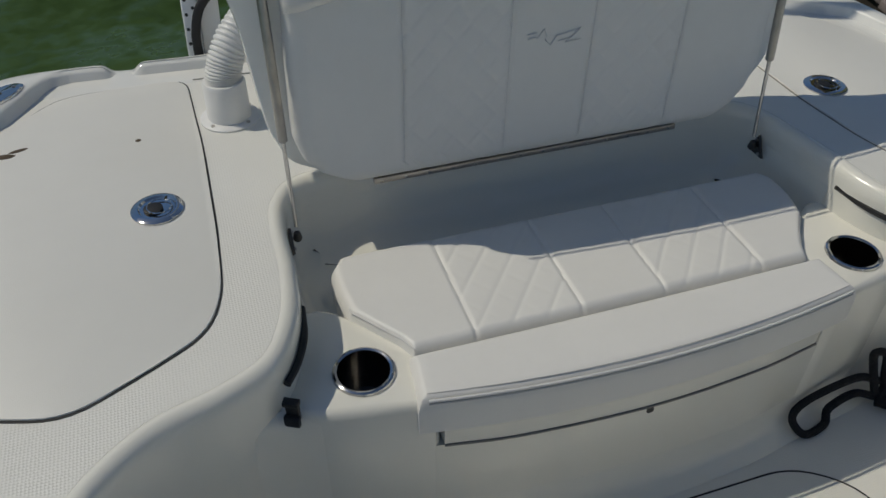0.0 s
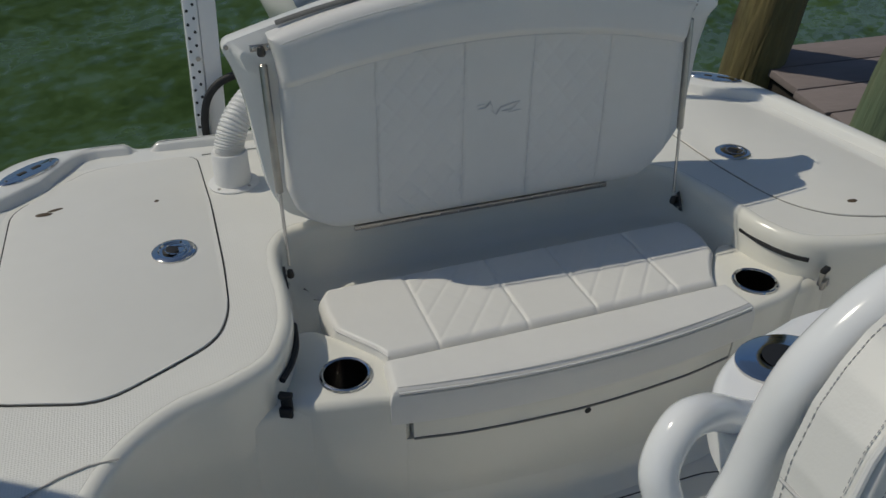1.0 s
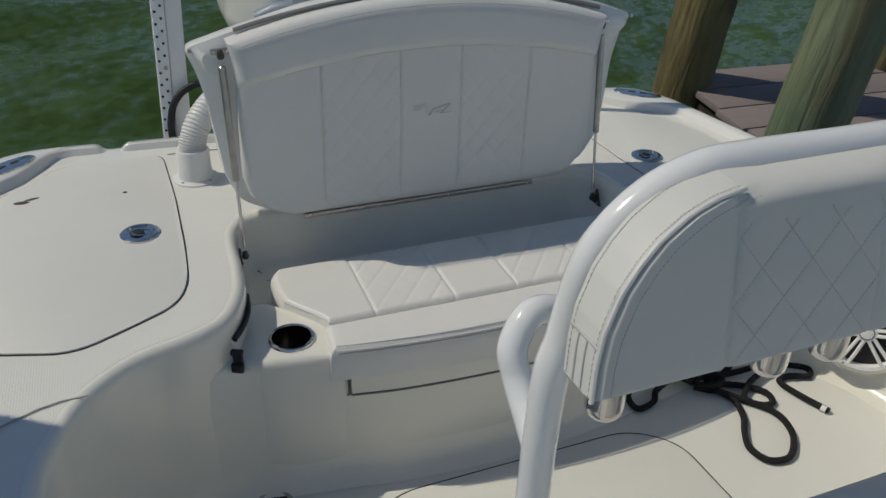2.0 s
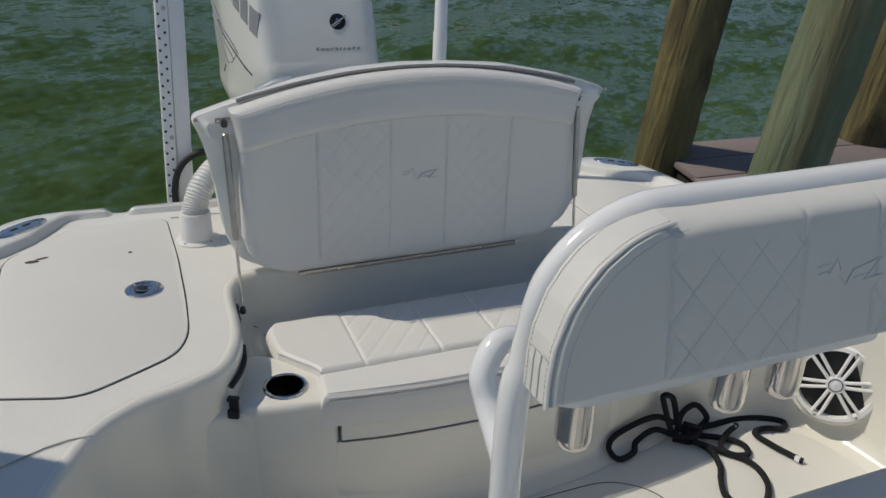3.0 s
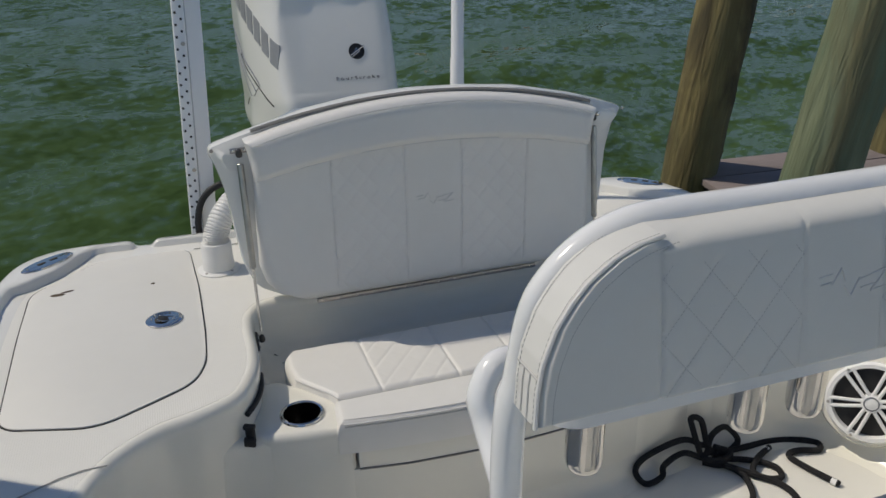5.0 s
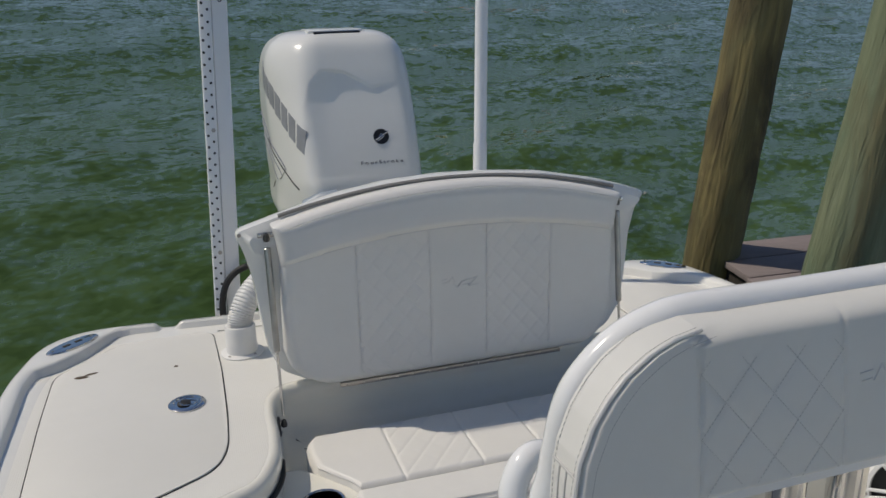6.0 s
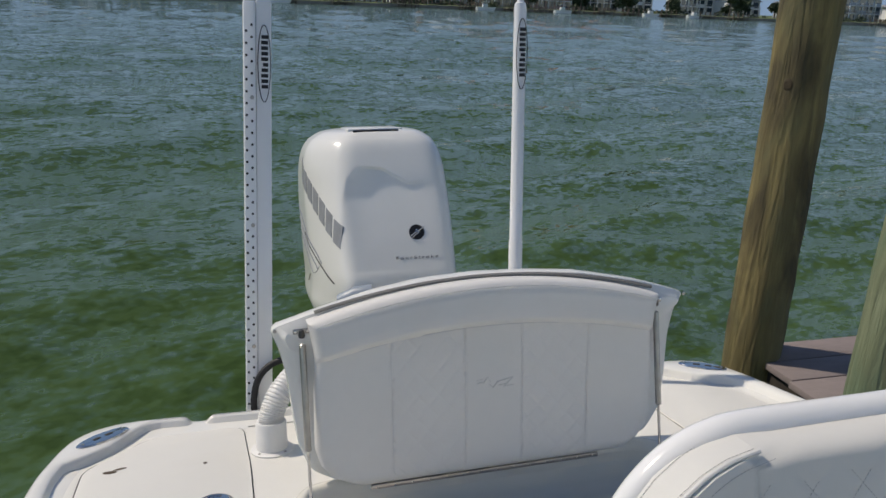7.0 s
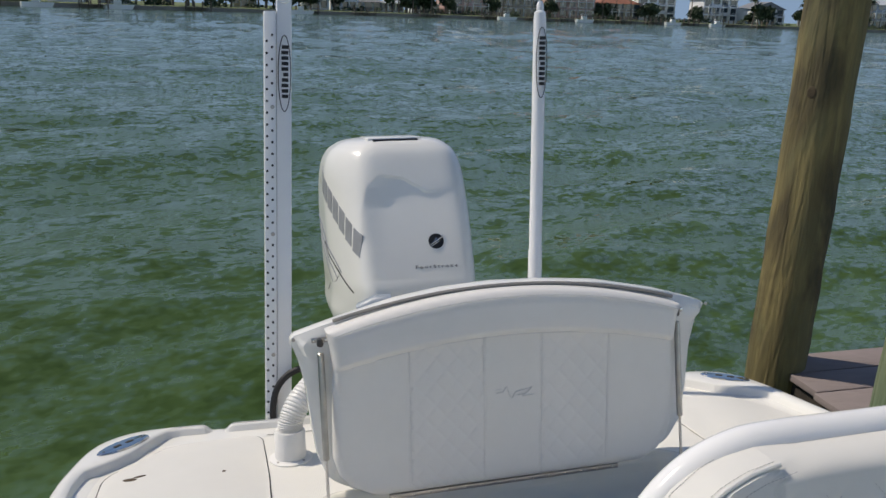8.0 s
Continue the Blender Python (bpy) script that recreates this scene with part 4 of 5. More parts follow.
for x, y in ((-0.14, -1.05), (0.169, -1.05), (0.293, -1.05)):
    rod = thing("rod_holder", "polished stainless rod holder let into the shelf", "rod holder", "rod holders", at=(x, y, 1.0))
    part("barrel", turned([(0.0245, 0.0), (0.0305, -0.001), (0.0305, -0.212), (0.0295, -0.222), (0.026, -0.232), (0.018, -0.238), (0.0, -0.24)], n=28), STEEL, rod)
    part("flange", turned([(0.055, 0.0), (0.055, 0.003), (0.05, 0.005), (0.026, 0.005), (0.023, 0.002)], n=36, sx=1.0, sy=0.72), STEEL, rod)
    part("bore", turned([(0.0225, 0.0052), (0.0, 0.0045)], n=20), BLACK, rod)

BXL = [(1.087, -0.360), (1.123, -0.357), (1.152, -0.351), (1.187, -0.335), (1.210, -0.317), (1.229, -0.297), (1.248, -0.266), (1.258, -0.238), (1.264, -0.206)]
LOW, HIGH = 1.087, 1.264
POST_SEAMS = (-0.211, -0.023)
skew = lambda z: 0.09 * (z - 1.20)
face_y = lambda z: -1.343 + 0.26 * (z - LOW)
THK = 0.060


def post_top(x):
    """How far the top rises over the piped end panel: the quilted middle rolls over the pipe."""
    k = min(1.0, max(0.0, (abs(x - MX) - (MX - POST_SEAMS[0]) + 0.004) / -0.05))
    return k * k * (3 - 2 * k)


def post_plan(u, v):
    z = LOW + (HIGH - LOW) * v
    xl = ramp_of(BXL, z)
    x = xl + (2 * MX - 2 * xl) * u
    return x, LOW + (HIGH - LOW + 0.003 * post_top(x)) * v


def post_relief(a, b):
    d = sum(groove(a - q, 0.0028, 0.003) for q in (*POST_SEAMS, 2 * MX - POST_SEAMS[1], 2 * MX - POST_SEAMS[0]))
    for lo, hi in (POST_SEAMS, (2 * MX - POST_SEAMS[1], 2 * MX - POST_SEAMS[0])):
        d += quilt(a - lo, b - LOW, 0, hi - lo, 0.0455, 1.08, 0.0013, 0.0045) * min(1.0, max(0.0, (1.243 - b) / 0.012))
    return d


def post_roll(u):
    k = post_top(ramp_of(BXL, HIGH) + (2 * MX - 2 * ramp_of(BXL, HIGH)) * u)
    return 0.007 + 0.010 * k, 0.55 - 0.20 * k


def post_to(a, b, h):
    """The upper edge rolls down behind, in front of the pipe."""
    back = max(0.0, 1 - h / THK)
    return Vector((a + skew(b), face_y(b) + (THK - h) * (1 - 0.22 * post_top(a)), b - 0.004 * post_top(a) * back * max(0.0, (b - LOW) / (HIGH - LOW)) ** 6))


part("backrest", cushion(post_plan, THK, 0.007, 260, 70, (0.72, 0.19), post_relief, post_to, 0.002, post_roll), CREAM, post, "quilted white vinyl backrest with stitched boxing")


def outline_at(h, grow=0.0):
    pts = [(ramp_of(BXL, z) - grow, z + grow * max(0.0, (z - 1.19) / 0.07)) for z in np.linspace(LOW + 0.002, HIGH, 30)]
    return [Vector((x + skew(z), face_y(z) + THK - h, z)) for x, z in pts]


part("piping", tube(outline_at(THK * 0.93, 0.0012), 0.0028, 8), PIPING, post)

def stitches(pts, r=0.00042, duty=0.6, step=0.0048):
    """A dashed row of thread along points."""
    bm, run = bmesh.new(), 0.0
    p = [Vector(q) for q in pts]
    for a, b in zip(p, p[1:]):
        n = max(1, round((b - a).length / step))
        for k in range(n):
            tube([a.lerp(b, k / n), a.lerp(b, (k + duty) / n)], r, 5, bm=bm)
    return bm


part("stitching", stitches(outline_at(THK * 0.80, 0.0008)), THREAD, post)
part("stitching", stitches(outline_at(THK * 0.10, 0.0008)), THREAD, post)
front = lambda x, z: Vector((x + skew(z), face_y(z) - 0.0002, z))
part("stitching", stitches([front(ramp_of(BXL, z) + 0.016, z - 0.006) for z in np.linspace(LOW + 0.012, HIGH, 24)]), THREAD, post)
part("boxing_seam", tube([Vector((ramp_of(BXL, 1.136) - 0.0008 + skew(1.136), face_y(1.136) + THK - h, 1.136 + 0.02 * h)) for h in np.linspace(0.002, THK * 0.93, 8)], 0.0016, 6), SEAM, post)
for h in (0.3, 0.55):
    part("boxing_seam", tube([Vector((ramp_of(BXL, z) - 0.0006 + skew(z), face_y(z) + THK - THK * h, z)) for z in np.linspace(LOW + 0.002, 1.136, 8)], 0.0013, 6), SEAM, post)
for lo, hi in (POST_SEAMS, (2 * MX - POST_SEAMS[1], 2 * MX - POST_SEAMS[0])):
    bm = bmesh.new()
    for s in (1, -1):
        for k in range(-8, 12):
            seg = []
            for x in np.linspace(0, hi - lo, 30):
                z = k * 0.0455 * math.hypot(1.08, 1) - s * 1.08 * x
                if 0.004 < z < 0.150:
                    seg.append(Vector((lo + x + skew(LOW + z), face_y(LOW + z) - 0.0006, LOW + z)))
            if len(seg) > 2:
                tmp = stitches(seg, 0.0004, 0.55, 0.005)
                me = bpy.data.meshes.new("tmp")
                tmp.to_mesh(me)
                tmp.free()
                bm.from_mesh(me)
                bpy.data.meshes.remove(me)
    part("quilt_stitching", bm, SEAM, post)
emblem(post, lambda x, z: Vector((-0.002 + x + skew(1.165 + z), face_y(1.165 + z) - 0.0025, 1.163 + z)), 0.106, PIPING)
part("seat", slab(rounded(V2([(-0.30, -1.66), (0.37, -1.66), (0.37, -1.36), (-0.30, -1.36)]), 0.05), 0.79, 0.893, 0.03, 4), CREAM, post, "white vinyl leaning seat")
part("seat_base", box(-0.26, 0.33, -1.58, -1.40, SOLE, 0.79, 0.03), GELW, post, "white moulded seat base")

# ---- unseen console and hard top, added to block sky light from the backrest ----
console = thing("console", "unseen plain white console added forward of the leaning post to block sky", "console", at=(0.05, -2.95, SOLE))
part("body", slab(rounded(V2([(-0.40, -0.55), (0.40, -0.55), (0.40, 0.30), (-0.40, 0.30)]), 0.08), -0.004, 1.06, 0.03, 3), GELW, console)
part("dash", slab(rounded(V2([(-0.37, -0.50), (0.37, -0.50), (0.37, 0.02), (-0.37, 0.02)]), 0.06), 1.05, 1.36, 0.06, 3), GELW, console)
hard_top = thing("hard_top", "unseen white hard top on four pipe legs, added to block sky light", "hard top", at=(0.05, -2.9, SOLE))
part("roof", slab(rounded(V2([(-0.72, -0.95), (0.72, -0.95), (0.76, 1.02), (-0.76, 1.02)]), 0.14), 1.96, 2.02, 0.02, 3), GELW, hard_top)
for x in (-0.47, 0.47):
    for y in (-0.62, 0.22):
        part("leg", tube([(x, y, -0.004), (x, y, 1.2), (x * 1.04, y * 1.08, 1.97)], 0.022, 12), PAINT, hard_top)

# ---- speaker and rope in the cockpit ----
spk = thing("speaker", "white marine speaker with a six-spoke grille on the cockpit side", "speaker", at=(0.985, -0.625, 0.352))
spk.rotation_euler = (Matrix.Rotation(math.atan2(-0.75, 0.66), 3, "Z") @ Matrix.Rotation(radians(78), 3, "X")).to_euler()
part("mount_panel", turned([(0.134, -0.12), (0.132, -0.014), (0.126, -0.006), (0.110, -0.005)], n=40), GEL, spk)
part("frame", turned([(0.112, -0.006), (0.114, 0.008), (0.108, 0.016), (0.098, 0.016), (0.094, 0.006), (0.094, -0.004)], n=40, caps=False), PAINT, spk)
part("cone", turned([(0.094, 0.002), (0.06, -0.012), (0.0, -0.02)], n=32), BLACK, spk)
part("hub", turned([(0.026, -0.01), (0.026, 0.016), (0.02, 0.021), (0.0, 0.022)], n=24), PAINT, spk)
part("hub_ring", tube([(0.018 * math.cos(a), 0.018 * math.sin(a), 0.021) for a in (2 * math.pi * k / 20 for k in range(20))], 0.002, 6, closed=True), CHROME, spk)
for k in range(6):
    a = math.pi / 3 * k + 0.2
    d, n = Vector((math.cos(a), math.sin(a), 0)), Vector((-math.sin(a), math.cos(a), 0))
    for s in (-1, 1):
        part("spoke", tube([d * 0.022 + n * s * 0.007 + Vector((0, 0, 0.014)), d * 0.06 + n * s * 0.009 + Vector((0, 0, 0.016)), d * 0.10 + n * s * 0.011 + Vector((0, 0, 0.013))], 0.0052, 8), PAINT, spk)
    part("screw", turned([(0.004, 0.012), (0.004, 0.018), (0.0, 0.019)], at=d * 0.105, n=8), DULL, spk)


def rope(pts, ends=True):
    return tube([tuple(p) for p in curve_through(pts, 8)], 0.0085, 8)


dockline = thing("dock_line", "tangled black braided dock line with white whippings", "rope")
part("strand", rope([(0.577, -0.475, SOLE + 0.045), (0.500, -0.478, SOLE + 0.085), (0.386, -0.484, SOLE + 0.065), (0.350, -0.495, SOLE + 0.035), (0.365, -0.525, SOLE + 0.012), (0.420, -0.515, SOLE + 0.012), (0.440, -0.495, SOLE + 0.030), (0.500, -0.490, SOLE + 0.050), (0.563, -0.495, SOLE + 0.020)]), ROPE, dockline)
part("strand", rope([(0.560, -0.495, SOLE + 0.020), (0.535, -0.475, SOLE + 0.110), (0.528, -0.472, SOLE + 0.145), (0.560, -0.474, SOLE + 0.130), (0.585, -0.480, SOLE + 0.050), (0.600, -0.500, SOLE + 0.020)]), ROPE, dockline)
part("strand", rope([(0.580, -0.490, SOLE + 0.030), (0.600, -0.475, SOLE + 0.070), (0.642, -0.472, SOLE + 0.088), (0.680, -0.475, SOLE + 0.055), (0.690, -0.478, SOLE + 0.027), (0.650, -0.490, SOLE + 0.015), (0.600, -0.500, SOLE + 0.015)]), ROPE, dockline)
part("strand", rope([(0.580, -0.500, SOLE + 0.015), (0.628, -0.572, SOLE + 0.010), (0.611, -0.641, SOLE + 0.010), (0.575, -0.690, SOLE + 0.010), (0.550, -0.740, SOLE + 0.010), (0.565, -0.790, SOLE + 0.010), (0.620, -0.800, SOLE + 0.010), (0.675, -0.755, SOLE + 0.010), (0.700, -0.700, SOLE + 0.010), (0.697, -0.649, SOLE + 0.010), (0.660, -0.600, SOLE + 0.012), (0.600, -0.540, SOLE + 0.020)]), ROPE, dockline)
part("strand", rope([(0.600, -0.510, SOLE + 0.020), (0.690, -0.543, SOLE + 0.012), (0.732, -0.585, SOLE + 0.010), (0.720, -0.625, SOLE + 0.010), (0.680, -0.620, SOLE + 0.012), (0.660, -0.585, SOLE + 0.014), (0.700, -0.550, SOLE + 0.020), (0.770, -0.515, SOLE + 0.015)]), ROPE, dockline)
part("strand", rope([(0.600, -0.500, SOLE + 0.030), (0.700, -0.490, SOLE + 0.015), (0.790, -0.487, SOLE + 0.010), (0.862, -0.505, SOLE + 0.010), (0.915, -0.540, SOLE + 0.010), (0.895, -0.568, SOLE + 0.010), (0.840, -0.550, SOLE + 0.010), (0.800, -0.560, SOLE + 0.010), (0.810, -0.620, SOLE + 0.010), (0.840, -0.702, SOLE + 0.010)]), ROPE, dockline)
part("knot", rope([(0.560, -0.500, SOLE + 0.010), (0.600, -0.530, SOLE + 0.012), (0.630, -0.505, SOLE + 0.020), (0.590, -0.490, SOLE + 0.030), (0.555, -0.510, SOLE + 0.030), (0.600, -0.535, SOLE + 0.032), (0.640, -0.510, SOLE + 0.030), (0.600, -0.490, SOLE + 0.045)]), ROPE, dockline)
for q in ((0.833, -0.69, SOLE + 0.01), (0.755, -0.522, SOLE + 0.015)):
    part("whipping", tube([(q[0] - 0.003, q[1] + 0.006, q[2]), (q[0] + 0.003, q[1] - 0.006, q[2])], 0.0095, 10), PAINT, dockline, "white whipping")

for ob in ABOARD:
    ob.matrix_basis = BOAT @ ob.matrix_basis

# ---- dock and pilings ----
at_sea = lambda p: BOAT @ Vector(p)
DOCK_Z = 0.455


def piling(x, y, lean, r, mat, label, top=3.4):
    rnd = random.Random(int(x * 100))
    pts, radii = [], []
    for k in range(40):
        z = -1.2 + (top + 1.2) * k / 39
        pts.append((x + lean[0] * (z - 0.5) + rnd.uniform(-0.002, 0.002), y + lean[1] * (z - 0.5), z))
        radii.append(r * (1.03 - 0.02 * z) + rnd.uniform(-0.0025, 0.0025))
    o = thing("piling", label, "piling", "dock pilings", at=(0, 0, 0), aboard=False)
    part("trunk", tube(pts, r, 28, radii=radii), mat, o)
    for k in range(3):
        a, z = rnd.uniform(3.3, 5.4), rnd.uniform(0.7, 2.6)
        c = Vector((x + lean[0] * (z - 0.5) + (r * 0.985) * math.cos(a), y + lean[1] * (z - 0.5) + (r * 0.985) * math.sin(a), z))
        m = pose(0, 0, 0, 0, 90, 0)
        part("knot", turned([(0.022, -0.006), (0.016, 0.0008), (0.007, 0.0018), (0.0, 0.0)], at=c, m=Matrix.Rotation(a, 4, "Z") @ m, sx=1.5, n=12), KNOT, o)
    return o


piling(1.562, 1.08, (0.022, 0.02), 0.122, PILE, "brown weathered treated-timber dock piling")
piling(1.572, 0.36, (0.026, 0.0), 0.130, PILE_GREEN, "greenish treated-timber dock piling")
piling(2.78, 1.06, (0.03, 0.0), 0.15, PILE, "brown treated-timber piling behind the dock planks")
# the last one is unseen, added to cast a shadow on the side deck
piling(-1.80, -0.16, (0.0, 0.0), 0.13, PILE, "unseen timber piling added off the outer side to shadow the side deck", 2.35)
dock = thing("dock", "low dock of brown composite planks on timber stringers coloured as in shade", "dock", aboard=False)
for y in (0.98, 0.2, -0.6, -1.4, -2.2):
    part("joist", box(1.60, 4.4, y - 0.025, y + 0.025, DOCK_Z - 0.24, DOCK_Z - 0.031), SHADEWOOD, dock)
part("stringer", box(1.56, 1.61, -3.0, 1.1, DOCK_Z - 0.26, DOCK_Z - 0.033, 0.004), SHADEWOOD, dock, "timber stringer with shade in its colour")
for x in (1.85, 3.2, 4.2):
    for y in (0.8, -1.2, -2.6):
        part("dock_leg", tube([(x, y, -1.2), (x, y, DOCK_Z - 0.1)], 0.1, 12), BARK, dock)
pm = mesh_of(box(1.53, 4.5, -0.0865, 0.0865, -0.03, 0, 0.004), PLANK)
for k in range(23):
    p = new("plank", pm)
    p.parent = dock
    p.location = (0.012 * math.sin(k * 2.3), 1.05 - k * 0.180, DOCK_Z)

# ---- water to the horizon ----
def graded(a, b, c, n):
    """Grid lines close together round zero and wider towards the ends."""
    t = np.linspace(-1, 1, n)
    s = np.sinh(t * c) / np.sinh(c)
    return np.where(s < 0, -s * a, s * b)


xs, ys = graded(-2200, 2200, 7.2, 330), graded(-1500, 2600, 7.2, 420)
X, Y = np.meshgrid(xs, ys)
rng = np.random.RandomState(3)
Z = np.zeros_like(X)
for k in range(22):
    wl = 0.5 * 1.13 ** k
    th = math.radians(-70 + rng.uniform(-30, 30))
    amp = 0.0075 * wl ** 0.75
    fade = np.clip(1.6 - (np.abs(X) + np.abs(Y)) * 0.014 / wl, 0, 1)
    Z += amp * fade * np.sin((X * math.cos(th) + Y * math.sin(th)) * 2 * math.pi / wl + rng.uniform(0, 6.28))
verts = np.stack([X, Y + 4, Z], -1).reshape(-1, 3)
nx, ny = len(xs), len(ys)
idx = np.arange(nx * ny).reshape(ny, nx)
quads = np.stack([idx[:-1, :-1], idx[:-1, 1:], idx[1:, 1:], idx[1:, :-1]], -1).reshape(-1, 4)
me = bpy.data.meshes.new("water")
me.from_pydata(verts.tolist(), [], quads.tolist())
me.materials.append(WATER)
me.polygons.foreach_set("use_smooth", [True] * len(me.polygons))
tagged(new("water", me), "choppy green bay water reaching the far shore", "water", kind="structure")

# ---- far shore ----
rs = random.Random(11)
shore_y = lambda x: float(np.interp(x, [-330, -128, -45, 2, 70, 163, 210, 320], [150, 164, 194, 224, 252, 264, 240, 232]))
bm = bmesh.new()
edge = [Vector((x, shore_y(x) + rs.uniform(-2, 2))) for x in range(-330, 421, 15)]
loft([[(p.x, p.y, -1.0) for p in edge], [(p.x, p.y, 0.75) for p in edge], [(p.x, p.y + 3, 1.1) for p in edge], [(p.x, p.y + 200, 2.0) for p in edge]], closed=False, bm=bm)
tagged(new("far_bank", mesh_of(bm, GRASS, False)), "low far bank with lawns behind a seawall", "shore", kind="structure")
bm = bmesh.new()
loft([[(p.x, p.y - 0.6, -1.0) for p in edge], [(p.x, p.y - 0.6, 0.9) for p in edge], [(p.x, p.y - 0.1, 0.92) for p in edge]], closed=False, bm=bm)
tagged(new("seawall", mesh_of(bm, SEAWALL, False)), "pale concrete seawall along the far bank", "seawall", kind="structure")
WALLS = [material("house_white", (0.8, 0.8, 0.78), 0.8, var=0.1, scale=0.3), material("house_cream", (0.5, 0.42, 0.3), 0.8, var=0.1, scale=0.3), material("house_pink", (0.5, 0.34, 0.29), 0.8, var=0.1, scale=0.3), material("house_grey", (0.36, 0.4, 0.42), 0.8, var=0.1, scale=0.3)]
ROOFS = [material("roof_terracotta", (0.30, 0.12, 0.07), 0.8, var=0.2, scale=0.5), material("roof_grey", (0.22, 0.23, 0.24), 0.8, var=0.2, scale=0.5), material("roof_white", (0.55, 0.58, 0.58), 0.6, var=0.1, scale=0.5), material("roof_teal", (0.16, 0.26, 0.25), 0.6, var=0.1, scale=0.5)]


def house(x, w, storeys, wall, roof, gable, label, back=16):
    y0, z0 = shore_y(x) + back, 1.2
    d, hh = w * 0.7, 2.75
    o = thing("house", label, "house", "far houses", at=(x, y0, z0), aboard=False)
    H = storeys * hh
    part("wall", box(-w / 2, w / 2, 0, d, 0, H), wall, o, smooth=False)
    bm = bmesh.new()
    e = 0.7
    c = [bm.verts.new(p) for p in ((-w / 2 - e, -e, H), (w / 2 + e, -e, H), (w / 2 + e, d + e, H), (-w / 2 - e, d + e, H))]
    rh = w * 0.15
    if gable:
        r = [bm.verts.new((0, -e, H + rh * 1.3)), bm.verts.new((0, d + e, H + rh * 1.3))]
        for f in ((c[0], c[1], r[0]), (c[2], c[3], r[1]), (c[1], c[2], r[1], r[0]), (c[3], c[0], r[0], r[1])):
            bm.faces.new(f)
    else:
        r = [bm.verts.new((-w * 0.15, d / 2, H + rh)), bm.verts.new((w * 0.15, d / 2, H + rh))]
        for f in ((c[0], c[1], r[1], r[0]), (c[1], c[2], r[1]), (c[2], c[3], r[0], r[1]), (c[3], c[0], r[0])):
            bm.faces.new(f)
    bm.faces.new(c[::-1])
    part("roof", bm, roof, o, smooth=False)
    n = max(3, int(w / 3.2))
    for s in range(storeys):
        for k in range(n):
            cx = -w / 2 + (k + 0.5) * w / n
            tall = 2.15 if (k + s) % 3 else 1.5
            part("window", box(cx - w / n * 0.37, cx + w / n * 0.37, -0.06, 0.05, s * hh + 2.6 - tall, s * hh + 2.6), GLASS, o, smooth=False)
        if s:
            part("balcony", box(-w / 2 * 0.85, w / 2 * 0.85, -2.0, 0, s * hh - 0.15, s * hh + 0.05), WALLS[0], o, smooth=False)
            part("rail", box(-w / 2 * 0.85, w / 2 * 0.85, -2.0, -1.93, s * hh + 0.85, s * hh + 0.95), WALLS[0], o, smooth=False)
            for k in range(n + 1):
                px = -w / 2 * 0.84 + k * w * 0.84 / n
                part("post", box(px - 0.12, px + 0.12, -2.0, -1.8, (s - 1) * hh, s * hh + 0.9), WALLS[0], o, smooth=False)
    return o


# across the bay from one end to the other: (x, width, storeys, wall, roof, gable)
ROW = [(-120, 12, 1, 0, 1, 0), (-98, 12, 1, 3, 1, 0), (-76, 10, 1, 1, 1, 0), (-56, 9, 1, 3, 1, 0), (-38, 8, 1, 0, 1, 0), (-28, 7, 1, 3, 2, 0), (-18, 6, 1, 1, 1, 0), (3.5, 7, 2, 1, 1, 0), (24, 8, 2, 0, 1, 1), (33, 8, 2, 0, 1, 0), (41, 9, 1, 3, 1, 0),
       (50, 8, 1, 0, 2, 0), (62, 9, 1, 0, 1, 0), (76, 16, 2, 2, 2, 0), (95, 17, 3, 1, 0, 0), (115.5, 17, 3, 2, 0, 0), (135, 16, 2, 1, 0, 0), (154, 15, 3, 0, 3, 0), (174.5, 14, 3, 0, 2, 0), (191, 13.5, 2, 0, 1, 1), (208, 11, 2, 3, 1, 0), (231, 17, 3, 3, 2, 0), (256, 14, 2, 0, 1, 0), (280, 14, 2, 1, 0, 0)]
LABELS = ["white waterfront house with balconies", "cream waterfront house with balconies", "pink stucco waterfront house", "grey waterfront house"]
for x, w, s, a, b, g in ROW:
    house(x, w, s, WALLS[a], ROOFS[b], g, LABELS[a] + (" and a gabled roof" if g else " and a hipped roof"), 14 + rs.uniform(-3, 5))


def crown(bm, c, r, n, rnd, squash=0.8):
    for k in range(n):
        d = Vector((rnd.gauss(0, 1), rnd.gauss(0, 1), rnd.gauss(0, squash))).normalized() * r * rnd.uniform(0.45, 1.0)
        p, s = c + Vector((d.x, d.y, d.z * squash)), r * rnd.uniform(0.16, 0.34)
        a, b = Vector((rnd.gauss(0, 1), rnd.gauss(0, 1), rnd.gauss(0, 1))).normalized(), Vector((rnd.gauss(0, 1), rnd.gauss(0, 1), rnd.gauss(0, 1))).normalized()
        bm.faces.new([bm.verts.new(p + q * s) for q in (a, b, -a * 0.8, -b)])


def broad_tree(x, y, h, rnd):
    o = thing("tree", "dark green broad-leaved tree on the far bank", "tree", "far trees", at=(x, y, 1.1), aboard=False)
    part("trunk", tube([(0, 0, 0), (rnd.uniform(-.3, .3), 0, h * 0.35), (rnd.uniform(-.5, .5), 0, h * 0.6)], 0.25, 6, radii=[0.3, 0.22, 0.1]), BARK, o)
    bm = bmesh.new()
    for k in range(5):
        crown(bm, Vector((rnd.uniform(-1, 1) * h * 0.3, rnd.uniform(-1, 1) * h * 0.2, h * rnd.uniform(0.42, 0.8))), h * rnd.uniform(0.24, 0.36), 130, rnd)
    part("crown", bm, LEAF, o, smooth=False)


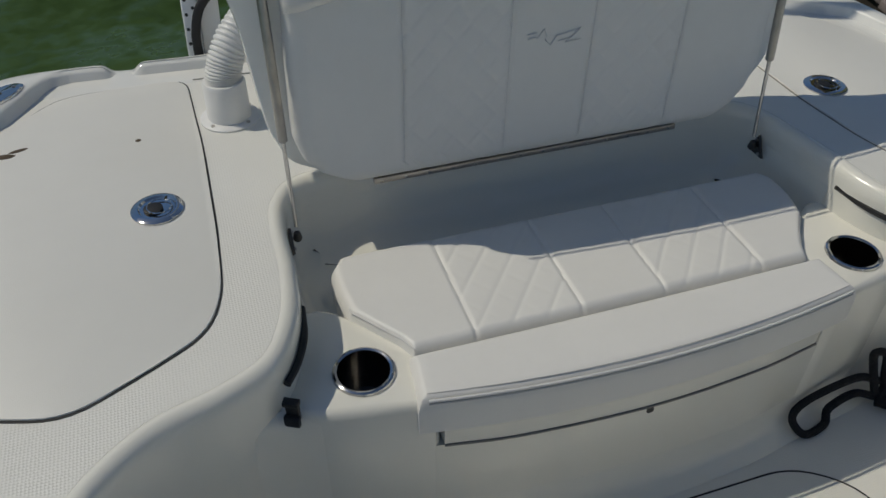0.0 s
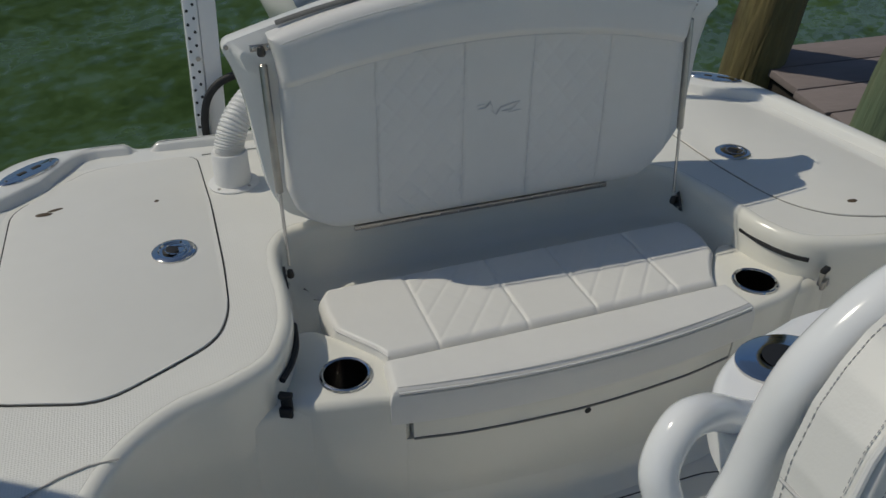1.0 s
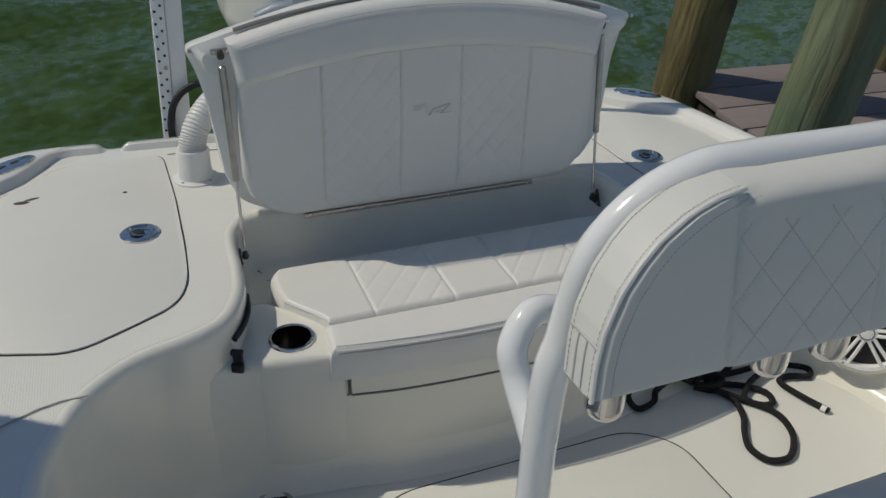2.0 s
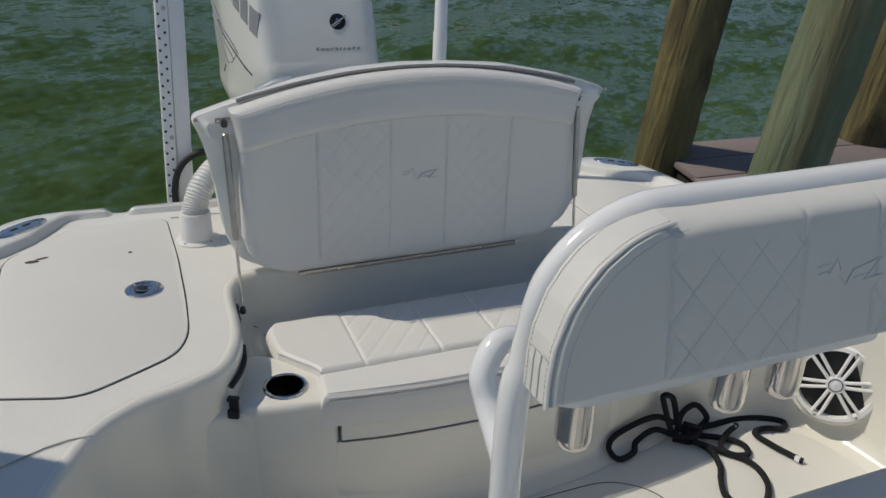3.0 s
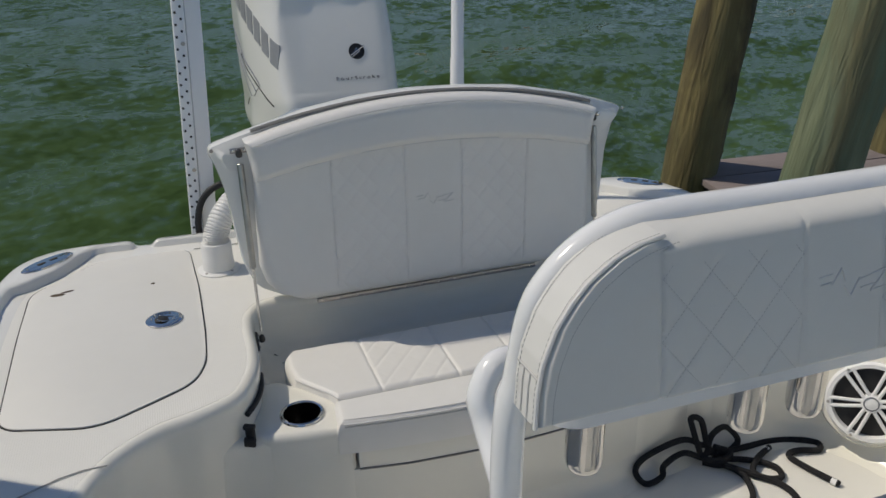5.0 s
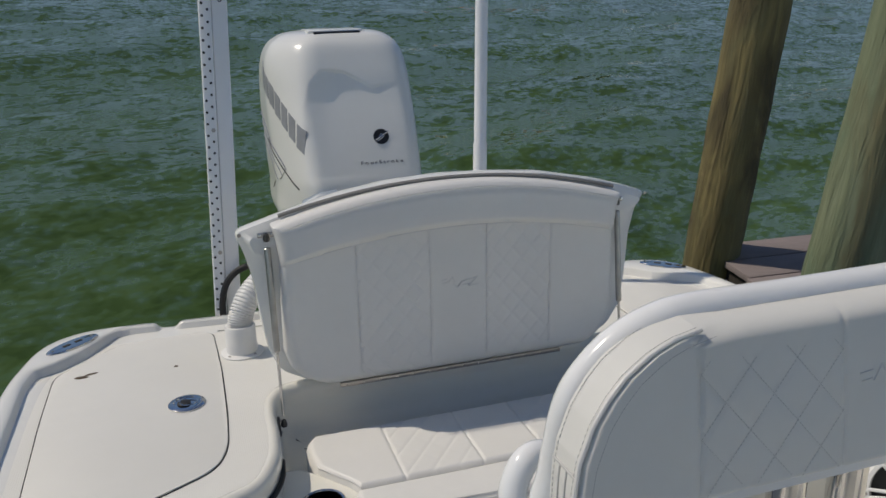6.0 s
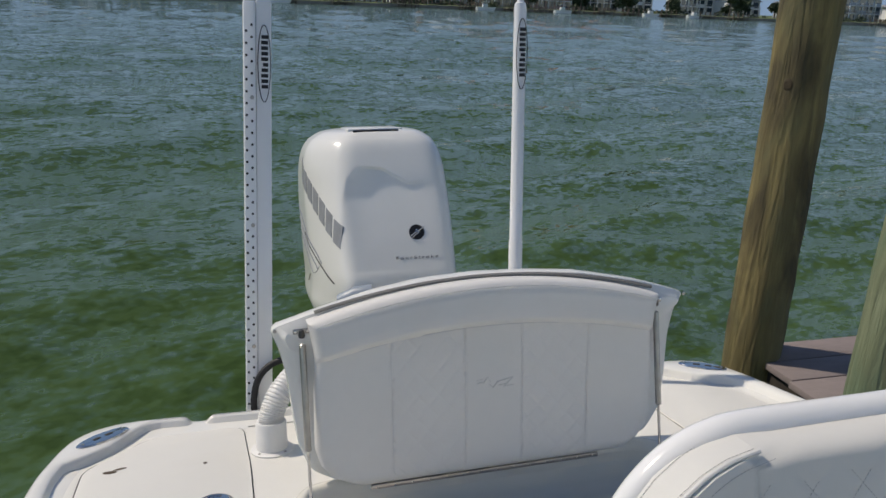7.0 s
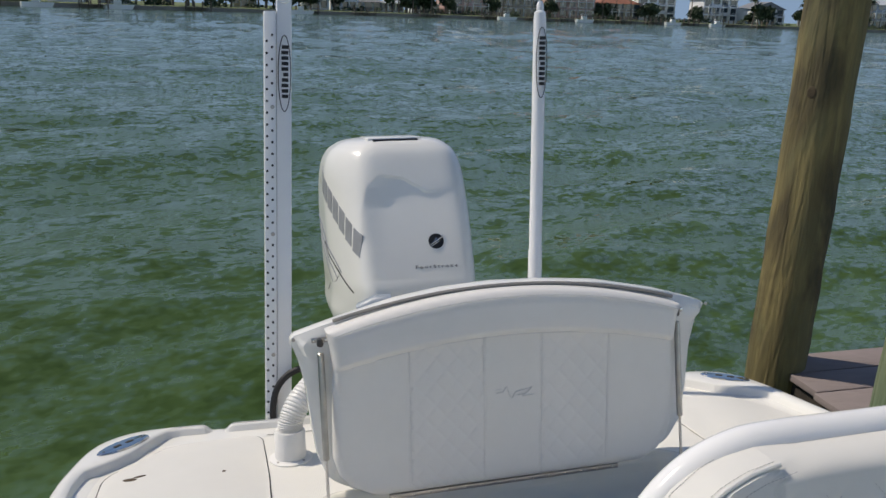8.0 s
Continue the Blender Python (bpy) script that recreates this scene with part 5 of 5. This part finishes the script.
def palm(x, y, h, rnd):
    o = thing("palm_tree", "tall palm with a ragged crown on the far bank", "palm tree", "far palms", at=(x, y, 1.1), aboard=False)
    top = Vector((rnd.uniform(-.6, .6), 0, h))
    part("trunk", tube([(0, 0, 0), top * 0.5 + Vector((0.15, 0, 0)), top], 0.2, 6, radii=[0.26, 0.18, 0.15]), BARK, o)
    bm = bmesh.new()
    for k in range(30):
        a, droop, L = rnd.uniform(0, 6.28), rnd.uniform(-0.5, 0.9), rnd.uniform(1.7, 2.5)
        prev = None
        for j in range(5):
            t = j / 4
            c = top + Vector((math.cos(a) * L * t, math.sin(a) * L * t, L * (0.5 * t * (1 - droop) - 0.75 * t * t)))
            w = Vector((-math.sin(a), math.cos(a), 0.2)) * (0.42 * math.sin(math.pi * (0.12 + 0.85 * t)))
            cur = (bm.verts.new(c - w), bm.verts.new(c + w))
            if prev:
                bm.faces.new((prev[0], prev[1], cur[1], cur[0]))
            prev = cur
    part("crown", bm, LEAF, o, smooth=False)


for x in (-112, -105, -86, -83, -68, -64, -48, -45, -33, -23, -14, -11, -9, -6, -3, 0, 8, 10, 12, 14, 16, 18, 22, 29, 46, 53, 55, 57, 59, 61, 66, 68, 85, 105, 126, 128, 131, 143, 145, 164, 165, 183, 184, 199, 200, 220, 243, 266):
    broad_tree(x + rs.uniform(-1, 1), shore_y(x) + rs.uniform(6, 13), rs.uniform(4.0, 7.5), rs)
for x in (-90, -60, -52, -30, -12, 9, 30, 48, 51, 53, 55, 57, 60, 62, 75, 87, 104, 127, 132.5, 138, 141.5, 161, 182, 198, 201, 222):
    palm(x + rs.uniform(-1, 1), shore_y(x) + rs.uniform(5, 12), rs.uniform(6.5, 10.5), rs)
for x in (-100, -72, -50, -30, -8, 20, 37, 58, 80, 96, 107, 118, 130, 142, 156, 170, 180, 196, 226):
    o = thing("boat_lift", "small grey dock and boat lift at the far seawall", "dock", "far docks", at=(x, shore_y(x) - 3, 0), aboard=False)
    part("deck", box(-3, 3, -1.5, 2.6, 0.8, 0.95), SEAWALL, o, smooth=False)
    for px in (-3, -1, 1, 3):
        for py in (-1.5, 1.5):
            part("post", box(px - 0.13, px + 0.13, py - 0.13, py + 0.13, -1, 2.3), BARK, o, smooth=False)
for x in (-92, -66, -40, -25, 18, 84, 112, 147, 165, 204):
    o = thing("moored_boat", "small white boat moored at the far seawall", "boat", "far boats", at=(x, shore_y(x) - 6.5, 0), aboard=False)
    part("hull", loft([[(s * (-3.2 + 0.4 * abs(k)), 0.0 + 0.9 * math.sin(k), z) for k in np.linspace(-1.5, 1.5, 7) for s in (1,)] + [(3.0 + z * 0.6, 0.0, z)] for z in (-0.3, 0.4, 1.0)]), WALLS[0], o, smooth=False)
    part("cabin", box(-0.9, 0.7, -0.6, 0.6, 1.0, 2.0, 0.1), WALLS[0], o)
    part("hard_top", box(-1.2, 0.9, -0.8, 0.8, 2.5, 2.6), WALLS[0], o)
    for q in (-1.0, 0.7):
        part("post", box(q - 0.05, q + 0.05, -0.05, 0.05, 1.9, 2.5), WALLS[0], o)

bm = bmesh.new()
for k in range(420):
    x = rs.uniform(-200, 300)
    if math.sin(x * 0.21) + math.sin(x * 0.083 + 1) > -0.5:
        h = rs.uniform(0.7, 2.0)
        crown(bm, Vector((x, shore_y(x) + rs.uniform(3, 9), 1.0 + h * 0.5)), h, 26, rs, 0.7)
tagged(new("shore_hedge", mesh_of(bm, LEAF, False)), "dark green shrubs and hedges along the far bank", "shrubs", kind="stuff")

# plain blue distance behind the far shore
deep = bpy.data.materials.new("blue_distance")
deep.use_nodes = True
dn = deep.node_tree
glow, ramp, sep, co = dn.nodes.new("ShaderNodeEmission"), dn.nodes.new("ShaderNodeValToRGB"), dn.nodes.new("ShaderNodeSeparateXYZ"), dn.nodes.new("ShaderNodeTexCoord")
ramp.color_ramp.elements[0].color, ramp.color_ramp.elements[1].color = (0.20, 0.31, 0.48, 1), (0.09, 0.20, 0.48, 1)
dn.links.new(co.outputs["Generated"], sep.inputs[0])
dn.links.new(sep.outputs["Z"], ramp.inputs[0])
dn.links.new(ramp.outputs[0], glow.inputs["Color"])
dn.links.new(glow.outputs[0], dn.nodes["Material Output"].inputs["Surface"])
arc_pts = [(1200 * math.sin(a), 1200 * math.cos(a)) for a in np.linspace(-1.45, 1.45, 40)]
bm = loft([[(x, y, z) for x, y in arc_pts] for z in (-2, 60, 140, 260, 400, 560, 720, 900)], closed=False)
tagged(new("sky_backdrop", mesh_of(bm, deep)), "plain clear blue sky low over the far shore", "sky", kind="structure")
